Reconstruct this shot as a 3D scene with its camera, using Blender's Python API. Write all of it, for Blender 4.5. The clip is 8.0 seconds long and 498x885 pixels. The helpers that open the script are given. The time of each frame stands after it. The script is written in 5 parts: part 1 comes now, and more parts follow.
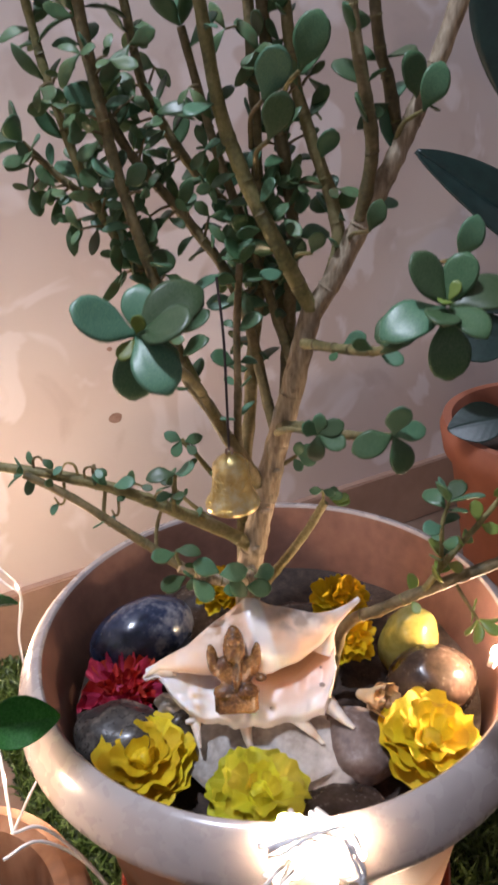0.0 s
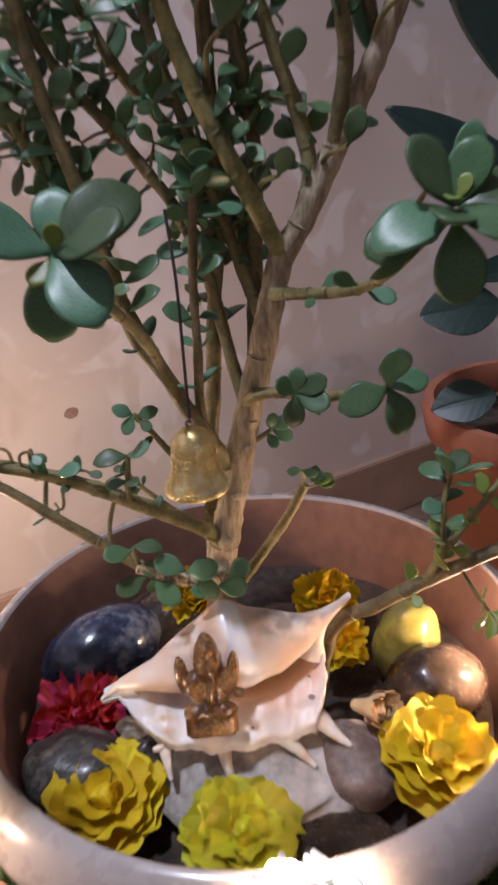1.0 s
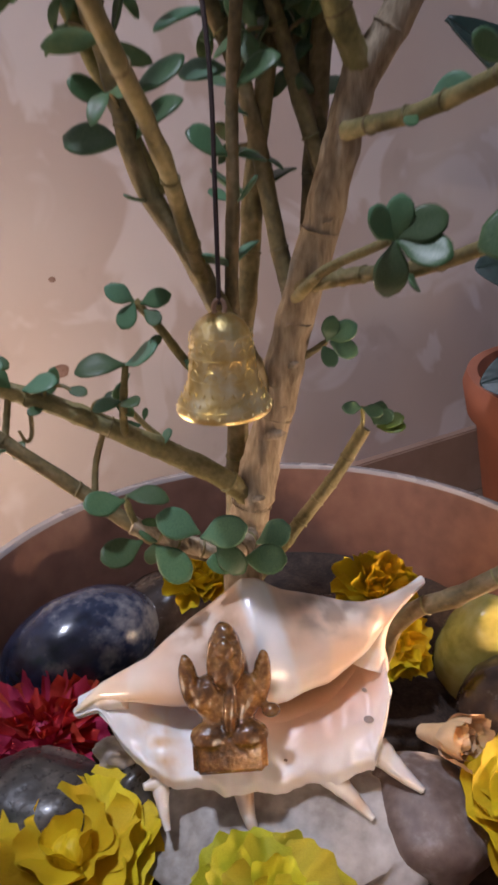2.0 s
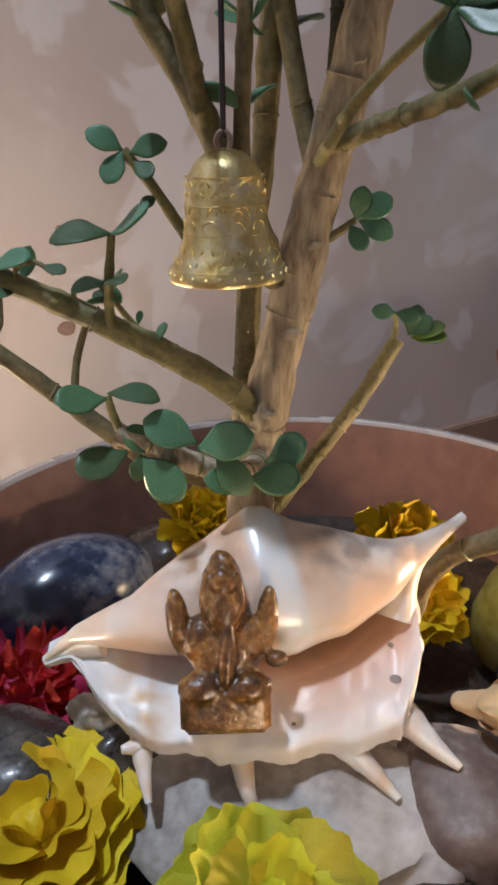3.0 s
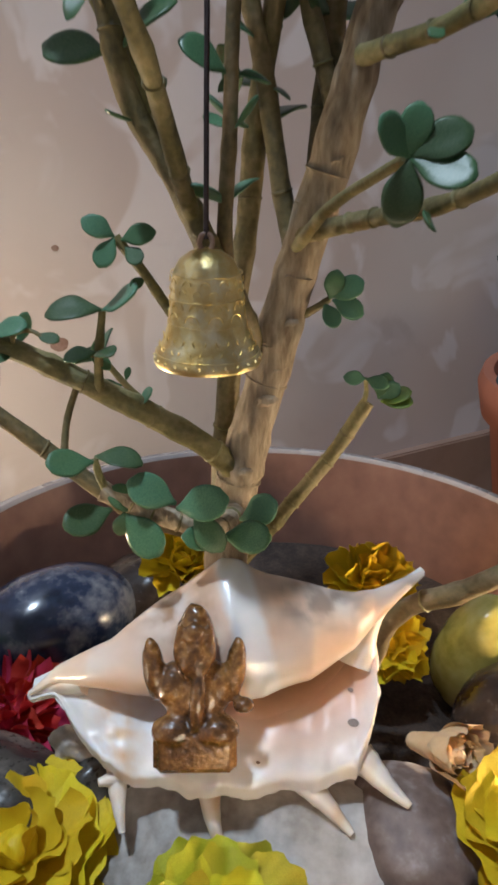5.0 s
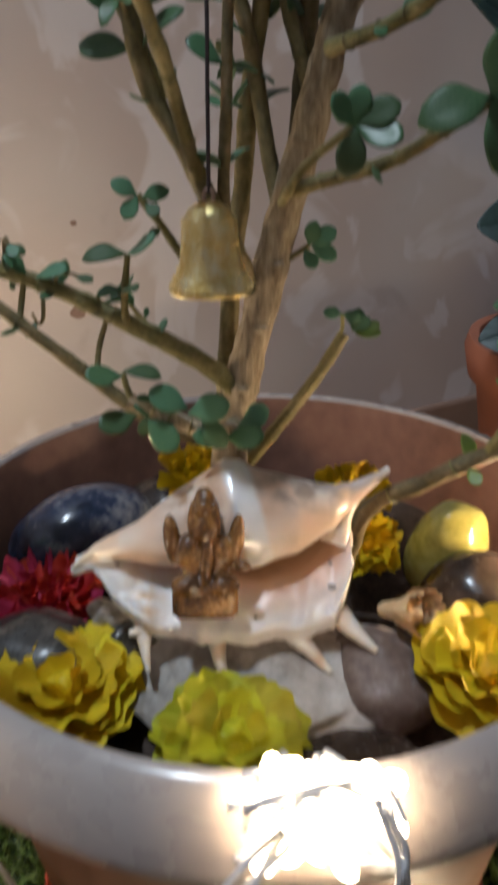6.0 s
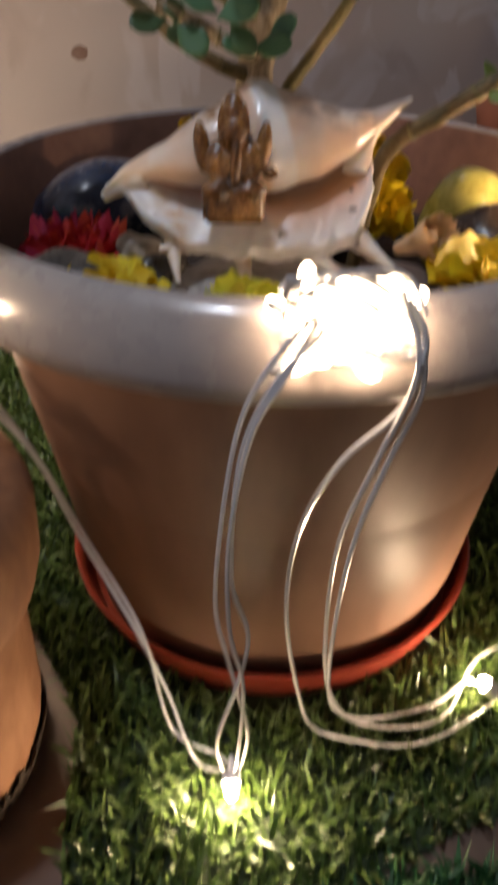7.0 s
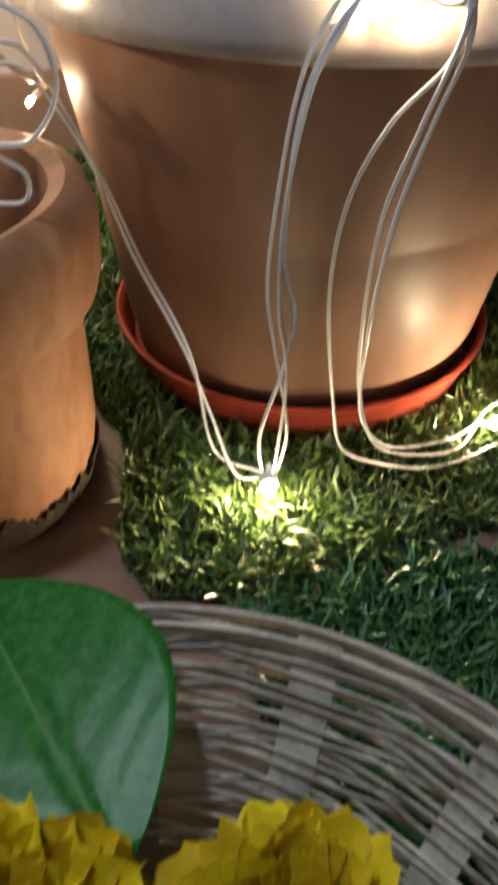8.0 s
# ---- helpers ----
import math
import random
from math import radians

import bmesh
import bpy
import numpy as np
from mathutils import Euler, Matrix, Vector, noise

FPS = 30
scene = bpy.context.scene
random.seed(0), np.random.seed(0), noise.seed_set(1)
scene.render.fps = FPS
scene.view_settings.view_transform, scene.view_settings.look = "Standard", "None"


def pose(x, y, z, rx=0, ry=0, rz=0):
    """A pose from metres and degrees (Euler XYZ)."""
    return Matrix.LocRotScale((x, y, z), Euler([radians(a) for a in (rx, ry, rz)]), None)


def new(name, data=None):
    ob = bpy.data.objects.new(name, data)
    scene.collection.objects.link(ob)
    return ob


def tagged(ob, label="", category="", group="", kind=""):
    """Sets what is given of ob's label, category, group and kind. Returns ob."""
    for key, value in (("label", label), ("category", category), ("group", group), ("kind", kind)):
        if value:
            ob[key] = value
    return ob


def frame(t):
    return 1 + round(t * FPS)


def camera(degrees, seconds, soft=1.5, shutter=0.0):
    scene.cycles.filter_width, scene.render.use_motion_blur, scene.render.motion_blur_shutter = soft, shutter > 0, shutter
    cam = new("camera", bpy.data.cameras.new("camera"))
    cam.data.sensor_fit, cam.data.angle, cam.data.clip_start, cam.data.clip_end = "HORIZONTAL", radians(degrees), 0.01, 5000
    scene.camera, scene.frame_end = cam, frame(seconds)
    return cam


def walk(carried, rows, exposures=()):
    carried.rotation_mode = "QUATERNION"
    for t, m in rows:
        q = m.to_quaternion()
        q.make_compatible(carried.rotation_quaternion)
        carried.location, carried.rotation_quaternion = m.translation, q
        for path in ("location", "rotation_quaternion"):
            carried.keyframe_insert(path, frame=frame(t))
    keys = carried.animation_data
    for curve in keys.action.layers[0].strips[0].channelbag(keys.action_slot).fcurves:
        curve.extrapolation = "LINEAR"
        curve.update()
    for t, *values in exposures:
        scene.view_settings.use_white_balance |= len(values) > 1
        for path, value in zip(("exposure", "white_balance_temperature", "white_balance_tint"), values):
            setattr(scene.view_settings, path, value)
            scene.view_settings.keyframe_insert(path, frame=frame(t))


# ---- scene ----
cam = camera(37.0, 8.0, soft=3.0, shutter=0.5)
# seconds, x, y, z, yaw, pitch, roll
ROWS = [
    (0.0, -0.0071, -0.4504, 0.6445, 0.45, -24.86, -3.26),
    (0.5, -0.0149, -0.4563, 0.6178, -0.63, -24.54, -3.88),
    (1.0, -0.0049, -0.3935, 0.5972, -1.86, -24.45, -4.67),
    (1.5, -0.0189, -0.3298, 0.5492, -2.30, -24.90, -3.20),
    (1.7, -0.0242, -0.3153, 0.5338, -2.55, -24.17, -2.73),
    (2.8, -0.0181, -0.2722, 0.4698, -0.62, -23.36, -1.44),
    (3.0, -0.0192, -0.2679, 0.4612, -0.48, -23.19, -1.56),
    (3.5, -0.0200, -0.2640, 0.4587, -0.25, -23.14, -1.31),
    (4.0, -0.0257, -0.2629, 0.4558, -0.27, -23.28, -0.58),
    (4.5, -0.0183, -0.2641, 0.4666, -0.52, -23.66, -0.19),
    (4.7, -0.0145, -0.2662, 0.4779, -0.91, -23.79, 0.21),
    (5.8, -0.0133, -0.3341, 0.4992, -1.60, -23.13, 0.49),
    (6.0, -0.0103, -0.3492, 0.4897, -0.52, -24.72, -0.47),
    (6.5, -0.0142, -0.3819, 0.4540, -0.88, -28.20, 0.50),
    (7.0, -0.0278, -0.4219, 0.4006, -1.44, -34.98, 0.49),
    (7.5, -0.0386, -0.4684, 0.3620, -1.37, -38.55, 1.27),
    (8.0, -0.0505, -0.5145, 0.3424, -1.44, -42.04, 1.57),
]
walk(cam, [(t, pose(x, y, z, 90 + pitch, 0, yaw) @ pose(0, 0, 0, 0, 0, roll)) for t, x, y, z, yaw, pitch, roll in ROWS],
     [(0.0, 0.53, 6480, 21), (1.5, 0.20, 6560, 27), (3.0, 0.23, 6180, 12), (4.5, 0.26, 6000, 8), (6.0, -0.12, 6340, 8), (6.5, -0.55, 6400, 12), (7.0, -0.56, 6640, 16), (7.5, -0.17, 6570, 10), (8.0, 0.02, 6480, 6)])

# ---- world and light ----
world = bpy.data.worlds.new("world")
world.use_nodes = True
world.node_tree.nodes["Background"].inputs[0].default_value = (0.02, 0.025, 0.035, 1)
world.node_tree.nodes["Background"].inputs[1].default_value = 0.4
scene.world = world
LED_WARM = (1.0, 0.75, 0.48)
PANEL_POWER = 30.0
CLUSTER_GLOW, SINGLE_GLOW = 34.0, 1500.0


# ---- materials ----
def socket(node, name, value):
    node.inputs[name].default_value = value


def surface(name, colours, scale=40.0, rough=0.6, metal=0.0, bump=0.2, fine=6.0, spread=0.0, coat=0.0, sub=0.0, trans=0.0, stretch=(1, 1, 1), detail_mix=0.35, spec=0.5):
    """Two or three colours mixed by noise at two scales, with fine relief. spread: brightness change from piece to piece."""
    m = bpy.data.materials.new(name)
    m.use_nodes = True
    nt = m.node_tree
    n, link = nt.nodes, nt.links.new
    bsdf = n["Principled BSDF"]
    co = n.new("ShaderNodeTexCoord")
    mp = n.new("ShaderNodeMapping")
    socket(mp, "Scale", stretch)
    link(co.outputs["Object"], mp.inputs["Vector"])
    big = n.new("ShaderNodeTexNoise")
    socket(big, "Scale", scale)
    socket(big, "Detail", 5.0)
    small = n.new("ShaderNodeTexNoise")
    socket(small, "Scale", scale * fine)
    socket(small, "Detail", 4.0)
    link(mp.outputs[0], big.inputs["Vector"])
    link(mp.outputs[0], small.inputs["Vector"])
    mix = n.new("ShaderNodeMix")
    socket(mix, "Factor", detail_mix)
    link(big.outputs["Fac"], mix.inputs[2])
    link(small.outputs["Fac"], mix.inputs[3])
    ramp = n.new("ShaderNodeValToRGB")
    el = ramp.color_ramp.elements
    el[0].position, el[1].position = 0.34, 0.66
    el[0].color, el[1].color = (*colours[0], 1), (*colours[-1], 1)
    if len(colours) == 3:
        el.new(0.5).color = (*colours[1], 1)
    link(mix.outputs[0], ramp.inputs[0])
    colour = ramp.outputs[0]
    if spread:
        info = n.new("ShaderNodeObjectInfo")
        rng = n.new("ShaderNodeMapRange")
        socket(rng, "To Min", 1 - spread)
        socket(rng, "To Max", 1 + spread)
        link(info.outputs["Random"], rng.inputs["Value"])
        hsv = n.new("ShaderNodeHueSaturation")
        link(rng.outputs[0], hsv.inputs["Value"])
        hue = n.new("ShaderNodeMapRange")
        socket(hue, "To Min", 0.5 - spread * 0.13)
        socket(hue, "To Max", 0.5 + spread * 0.09)
        link(info.outputs["Random"], hue.inputs["Value"])
        link(hue.outputs[0], hsv.inputs["Hue"])
        link(colour, hsv.inputs["Color"])
        colour = hsv.outputs[0]
    link(colour, bsdf.inputs["Base Color"])
    rr = n.new("ShaderNodeMapRange")
    socket(rr, "To Min", max(0.02, rough - 0.12))
    socket(rr, "To Max", min(1.0, rough + 0.12))
    link(small.outputs["Fac"], rr.inputs["Value"])
    link(rr.outputs[0], bsdf.inputs["Roughness"])
    socket(bsdf, "Metallic", metal)
    socket(bsdf, "Specular IOR Level", spec)
    socket(bsdf, "Coat Weight", coat)
    socket(bsdf, "Coat Roughness", 0.12)
    socket(bsdf, "Transmission Weight", trans)
    if sub:
        socket(bsdf, "Subsurface Weight", sub)
        socket(bsdf, "Subsurface Radius", (0.006, 0.004, 0.002))
        socket(bsdf, "Subsurface Scale", 0.6)
    if bump:
        bp = n.new("ShaderNodeBump")
        socket(bp, "Strength", bump)
        socket(bp, "Distance", 0.002)
        link(mix.outputs[0], bp.inputs["Height"])
        link(bp.outputs[0], bsdf.inputs["Normal"])
    return m


def plaster(name):
    """Smooth limewash: slow drifts between warm and grey, paler patches (repairs and painted light), faint grain."""
    m = bpy.data.materials.new(name)
    m.use_nodes = True
    n, link = m.node_tree.nodes, m.node_tree.links.new
    bsdf = n["Principled BSDF"]
    co = n.new("ShaderNodeTexCoord")

    def cloud(scale, detail, warp=0.0):
        t = n.new("ShaderNodeTexNoise")
        socket(t, "Scale", scale)
        socket(t, "Detail", detail)
        socket(t, "Distortion", warp)
        link(co.outputs["Object"], t.inputs["Vector"])
        return t.outputs["Fac"]

    def blend(fac, a, b):
        x = n.new("ShaderNodeMix")
        x.data_type = "RGBA"
        link(fac, x.inputs[0])
        for k, c in ((6, a), (7, b)):
            if isinstance(c, tuple):
                x.inputs[k].default_value = (*c, 1)
            else:
                link(c, x.inputs[k])
        return x.outputs[2]

    def step(value, lo, hi, top=1.0):
        r = n.new("ShaderNodeMapRange")
        r.interpolation_type = "SMOOTHSTEP"
        socket(r, "From Min", lo)
        socket(r, "From Max", hi)
        socket(r, "To Max", top)
        link(value, r.inputs["Value"])
        return r.outputs[0]

    drift = blend(step(cloud(3.0, 2.0), 0.36, 0.64), (0.58, 0.495, 0.465), (0.65, 0.595, 0.58))
    # white repairs plus patches of cool lamplight, both put into the wall's colour
    pale_patch = blend(step(cloud(9.0, 3.0, 0.9), 0.52, 0.60, 0.8), drift, (0.74, 0.70, 0.715))
    worn = blend(step(cloud(13.0, 4.0, 0.4), 0.60, 0.72, 0.5), pale_patch, (0.50, 0.425, 0.40))
    link(worn, bsdf.inputs["Base Color"])
    socket(bsdf, "Roughness", 0.8)
    bp = n.new("ShaderNodeBump")
    socket(bp, "Strength", 0.12)
    socket(bp, "Distance", 0.002)
    link(cloud(60.0, 4.0), bp.inputs["Height"])
    link(bp.outputs[0], bsdf.inputs["Normal"])
    return m


def tinted(name, rough, coat, grain=60.0, bump=0.03, sub=0.12):
    """Colour from the mesh's own 'tint' (pigment, and the whorl's painted lamplit band), broken up by fine grain."""
    m = surface(name, [(0.93, 0.92, 0.91), (1.0, 1.0, 1.0)], grain, rough, bump=bump, coat=coat, sub=sub)
    n, link = m.node_tree.nodes, m.node_tree.links.new
    bsdf = n["Principled BSDF"]
    tone = bsdf.inputs["Base Color"].links[0].from_socket
    att = n.new("ShaderNodeAttribute")
    att.attribute_name = "tint"
    mul = n.new("ShaderNodeMix")
    mul.data_type, mul.blend_type = "RGBA", "MULTIPLY"
    socket(mul, "Factor", 1.0)
    link(att.outputs["Color"], mul.inputs[6])
    link(tone, mul.inputs[7])
    link(mul.outputs[2], bsdf.inputs["Base Color"])
    socket(bsdf, "Coat Roughness", 0.28)
    return m


def glowing(name, colour, strength):
    m = bpy.data.materials.new(name)
    m.use_nodes = True
    b = m.node_tree.nodes["Principled BSDF"]
    socket(b, "Base Color", (0.9, 0.85, 0.75, 1))
    socket(b, "Emission Color", (*colour, 1))
    socket(b, "Emission Strength", strength)
    return m


PLASTER = plaster("wall_plaster")
SKIRTING = surface("brown_tile", [(0.30, 0.19, 0.14), (0.38, 0.25, 0.19)], 12, 0.45, bump=0.1)
FLOOR = surface("floor_tile", [(0.10, 0.06, 0.04), (0.16, 0.10, 0.07), (0.22, 0.15, 0.11)], 9, 0.42, bump=0.15)
CEILING = surface("ceiling_paint", [(0.66, 0.64, 0.60), (0.74, 0.72, 0.68)], 4, 0.9)
POT_LIP = surface("brown_plastic_lip", [(0.37, 0.32, 0.30), (0.40, 0.35, 0.33), (0.44, 0.39, 0.365)], 5, 0.27, bump=0.01, coat=0.35, fine=12)
POT_BODY = surface("terracotta_plastic", [(0.19, 0.102, 0.068), (0.26, 0.143, 0.096), (0.33, 0.185, 0.126)], 11, 0.55, bump=0.10, stretch=(1, 1, 0.35))
POT_INNER = surface("dark_red_plastic", [(0.16, 0.078, 0.055), (0.23, 0.115, 0.082), (0.30, 0.155, 0.11)], 14, 0.42, bump=0.1)
SAUCER = surface("red_plastic", [(0.25, 0.040, 0.024), (0.33, 0.056, 0.032)], 14, 0.34, bump=0.05)
CLAY = surface("fired_clay", [(0.17, 0.072, 0.035), (0.27, 0.122, 0.058), (0.37, 0.19, 0.105)], 18, 0.8, bump=0.35, stretch=(1, 1, 0.4))
CLAY_BURNT = surface("mossy_clay", [(0.018, 0.013, 0.009), (0.05, 0.032, 0.02)], 60, 0.9, bump=0.6)
CLAY_RED = surface("red_clay", [(0.34, 0.11, 0.06), (0.44, 0.16, 0.09)], 12, 0.7, bump=0.2)
SOIL = surface("dark_soil", [(0.018, 0.012, 0.009), (0.05, 0.033, 0.024), (0.09, 0.06, 0.045)], 90, 0.95, bump=1.0)
BARK = surface("tan_bark", [(0.20, 0.145, 0.09), (0.37, 0.295, 0.20), (0.52, 0.43, 0.31)], 120, 0.8, bump=1.0, stretch=(1, 1, 0.25), fine=4, detail_mix=0.4)
STEM = surface("green_brown_stem", [(0.09, 0.083, 0.036), (0.195, 0.165, 0.064), (0.31, 0.25, 0.125)], 75, 0.6, bump=0.8, spread=0.2)
LEAF = surface("jade_leaf", [(0.040, 0.112, 0.055), (0.068, 0.160, 0.078), (0.115, 0.212, 0.098)], 45, 0.38, bump=0.03, spread=0.45, spec=0.45)
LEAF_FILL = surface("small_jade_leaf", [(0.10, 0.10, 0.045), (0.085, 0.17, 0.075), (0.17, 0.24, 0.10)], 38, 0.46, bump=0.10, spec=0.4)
LEAF_YOUNG = surface("young_jade_leaf", [(0.13, 0.20, 0.035), (0.20, 0.27, 0.05)], 50, 0.4, bump=0.05, spread=0.2)
LEAF_BROAD = surface("broad_leaf", [(0.010, 0.075, 0.010), (0.018, 0.115, 0.016), (0.036, 0.165, 0.03)], 30, 0.28, bump=0.12, spec=0.14)
LEAF_VEIN = surface("leaf_vein", [(0.05, 0.17, 0.03), (0.09, 0.24, 0.06)], 60, 0.45, bump=0.1)
LEAF_DARK = surface("dark_rubber_leaf", [(0.006, 0.020, 0.018), (0.014, 0.040, 0.034)], 20, 0.42, bump=0.05)
PETAL = surface("yellow_petal", [(0.56, 0.39, 0.004), (0.71, 0.52, 0.008), (0.80, 0.62, 0.02)], 70, 0.6, bump=0.25, spread=0.12, stretch=(3, 0.6, 1), sub=0.12)
PETAL_LIME = surface("lime_petal", [(0.36, 0.34, 0.008), (0.47, 0.44, 0.014), (0.58, 0.54, 0.03)], 70, 0.6, bump=0.25, spread=0.12, stretch=(3, 0.6, 1), sub=0.15)
PETAL_RED = surface("red_petal", [(0.40, 0.018, 0.020), (0.62, 0.040, 0.042)], 80, 0.6, bump=0.3, spread=0.2)
PETAL_CREAM = surface("cream_petal", [(0.66, 0.44, 0.24), (0.78, 0.58, 0.36)], 60, 0.55, bump=0.15, spread=0.08, sub=0.15)
PORCELAIN = tinted("shell_enamel", 0.42, 0.25)
WHORL = tinted("shell_whorl", 0.20, 0.6, 40.0)
APERTURE = tinted("shell_throat", 0.22, 0.5)
AMBER = surface("amber_resin", [(0.030, 0.015, 0.008), (0.15, 0.065, 0.018), (0.38, 0.19, 0.055)], 70, 0.24, bump=0.7, coat=0.4, sub=0.25)
GOLD = surface("gold_brass", [(0.84, 0.60, 0.20), (0.93, 0.75, 0.34), (0.98, 0.90, 0.62)], 130, 0.33, metal=1.0, bump=0.45, fine=3)
CORD = surface("dark_cord", [(0.02, 0.012, 0.012), (0.05, 0.03, 0.03)], 400, 0.8, bump=0.5)
STONE_BLUE = surface("blue_stone", [(0.010, 0.014, 0.028), (0.024, 0.036, 0.075), (0.20, 0.21, 0.24)], 34, 0.22, bump=0.12, coat=0.35)
STONE_DARK = surface("dark_stone", [(0.018, 0.016, 0.015), (0.05, 0.045, 0.04), (0.16, 0.14, 0.12)], 60, 0.3, bump=0.3, coat=0.2)
STONE_BROWN = surface("brown_stone", [(0.030, 0.020, 0.015), (0.060, 0.040, 0.030), (0.12, 0.085, 0.065)], 40, 0.24, bump=0.2, coat=0.15)
STONE_OLIVE = surface("olive_stone", [(0.20, 0.17, 0.03), (0.34, 0.29, 0.07), (0.42, 0.37, 0.12)], 30, 0.2, bump=0.1, coat=0.5)
STONE_WHITE = surface("white_stone", [(0.22, 0.19, 0.16), (0.44, 0.40, 0.36), (0.64, 0.60, 0.56)], 30, 0.5, bump=0.5)
STONE_PALE = surface("pale_stone", [(0.10, 0.065, 0.05), (0.18, 0.13, 0.11), (0.34, 0.31, 0.30)], 40, 0.55, bump=0.25)
BAMBOO = surface("weathered_bamboo", [(0.21, 0.185, 0.15), (0.37, 0.33, 0.275), (0.52, 0.475, 0.41)], 60, 0.6, bump=0.5, spread=0.22, stretch=(1, 1, 1))
BAMBOO_DARK = surface("brown_bamboo", [(0.15, 0.10, 0.055), (0.26, 0.19, 0.11)], 60, 0.6, bump=0.4, spread=0.15)
TURF = surface("turf", [(0.036, 0.067, 0.013), (0.064, 0.114, 0.023), (0.14, 0.200, 0.060)], 60, 0.42, bump=0.0)
TURF_DEEP = surface("deep_turf", [(0.012, 0.052, 0.016), (0.026, 0.098, 0.030), (0.058, 0.16, 0.052)], 60, 0.4, bump=0.0)
TURF_BASE = surface("turf_backing", [(0.012, 0.022, 0.008), (0.03, 0.05, 0.015)], 120, 0.9, bump=0.6)
WIRE = surface("clear_wire", [(0.72, 0.72, 0.74), (0.82, 0.82, 0.83)], 150, 0.22, bump=0.1, coat=0.5)
WHITE_METAL = surface("white_enamel", [(0.72, 0.72, 0.7), (0.78, 0.78, 0.76)], 10, 0.4)
LED = glowing("led_single", LED_WARM, SINGLE_GLOW)
LED_BUNCH = glowing("led_bunch", LED_WARM, CLUSTER_GLOW)


# ---- mesh helpers ----
def part(name, bm, material, parent=None, label="", smooth=True, m=None):
    me = bpy.data.meshes.new(name)
    bmesh.ops.recalc_face_normals(bm, faces=bm.faces)
    bm.to_mesh(me)
    bm.free()
    me.materials.append(material)
    if smooth:
        me.polygons.foreach_set("use_smooth", [True] * len(me.polygons))
        me.set_sharp_from_angle(angle=radians(50))
    ob = new(name, me)
    if parent:
        ob.parent = parent
    if m is not None:
        ob.matrix_basis = m
    return tagged(ob, label)


def piece(name, me, parent, m):
    ob = new(name, me)
    ob.parent = parent
    ob.matrix_basis = m
    return ob


def thing(name, place, label, category, group="", kind=""):
    ob = new(name)
    ob.matrix_basis = pose(*place) if not isinstance(place, Matrix) else place
    ob.empty_display_size = 0.02
    return tagged(ob, label, category, group, kind)


def lathe(profile, segs=64, wobble=0.0, close=False):
    bm = bmesh.new()
    rings = []
    for k, (r, z) in enumerate(profile):
        ring = []
        for i in range(segs):
            a = 2 * math.pi * i / segs
            rr = r * (1 + wobble * noise.noise((math.cos(a) * 1.5, math.sin(a) * 1.5, z * 30)))
            ring.append(bm.verts.new((rr * math.cos(a), rr * math.sin(a), z)))
        rings.append(ring)
    pairs = list(zip(rings, rings[1:]))
    if close:
        pairs.append((rings[-1], rings[0]))
    for lo, hi in pairs:
        for i in range(segs):
            bm.faces.new((lo[i], lo[(i + 1) % segs], hi[(i + 1) % segs], hi[i]))
    return bm


def spline(points, steps=6):
    pts = [Vector(p) for p in points]
    pts = [2 * pts[0] - pts[1]] + pts + [2 * pts[-1] - pts[-2]]
    out = []
    for i in range(1, len(pts) - 2):
        a, b, c, d = pts[i - 1:i + 3]
        for k in range(steps):
            t = k / steps
            out.append(0.5 * (2 * b + (c - a) * t + (2 * a - 5 * b + 4 * c - d) * t * t + (3 * b - a - 3 * c + d) * t ** 3))
    out.append(pts[-2])
    return out


def tube(points, r0, r1, segs=8, steps=6, lumps=0.0, bm=None):
    """A tapered round bar along a smooth line; lumps gives knots and unevenness."""
    bm = bm or bmesh.new()
    line = spline(points, steps)
    side, rings = None, []
    for i, p in enumerate(line):
        d = (line[min(i + 1, len(line) - 1)] - line[max(i - 1, 0)]).normalized()
        if side is None:
            side = d.orthogonal().normalized()
        side = (side - d * side.dot(d)).normalized()
        up = d.cross(side)
        r = r0 + (r1 - r0) * i / (len(line) - 1)
        ring = []
        for k in range(segs):
            a = 2 * math.pi * k / segs
            v = side * math.cos(a) + up * math.sin(a)
            rr = r * (1 + lumps * noise.noise(p * 90 + v * 0.8) + lumps * 0.9 * max(0, math.sin(i * 1.7 + p.x * 200)) ** 6)
            ring.append(bm.verts.new(p + v * rr))
        rings.append(ring)
    for lo, hi in zip(rings, rings[1:]):
        for k in range(segs):
            bm.faces.new((lo[k], lo[(k + 1) % segs], hi[(k + 1) % segs], hi[k]))
    bm.faces.new(rings[0])
    bm.faces.new(rings[-1])
    return bm


def box(sx, sy, sz, bevel=0.0):
    bm = bmesh.new()
    bmesh.ops.create_cube(bm, size=1, matrix=Matrix.Diagonal((sx, sy, sz, 1)))
    if bevel:
        bmesh.ops.bevel(bm, geom=bm.edges[:], offset=bevel, segments=2, affect="EDGES")
    return bm


def blob(rx, ry, rz, rough=0.12, freq=1.6, seed=0.0, sub=4):
    """A pebble: a sphere pulled long and made uneven."""
    bm = bmesh.new()
    bmesh.ops.create_icosphere(bm, subdivisions=sub, radius=1)
    for v in bm.verts:
        p = v.co.copy()
        k = 1 + rough * noise.noise(p * freq + Vector((seed, seed * 2, 3))) + rough * 0.25 * noise.noise(p * freq * 4 + Vector((seed, 0, 1)))
        v.co = Vector((p.x * rx, p.y * ry, p.z * rz)) * k
    return bm


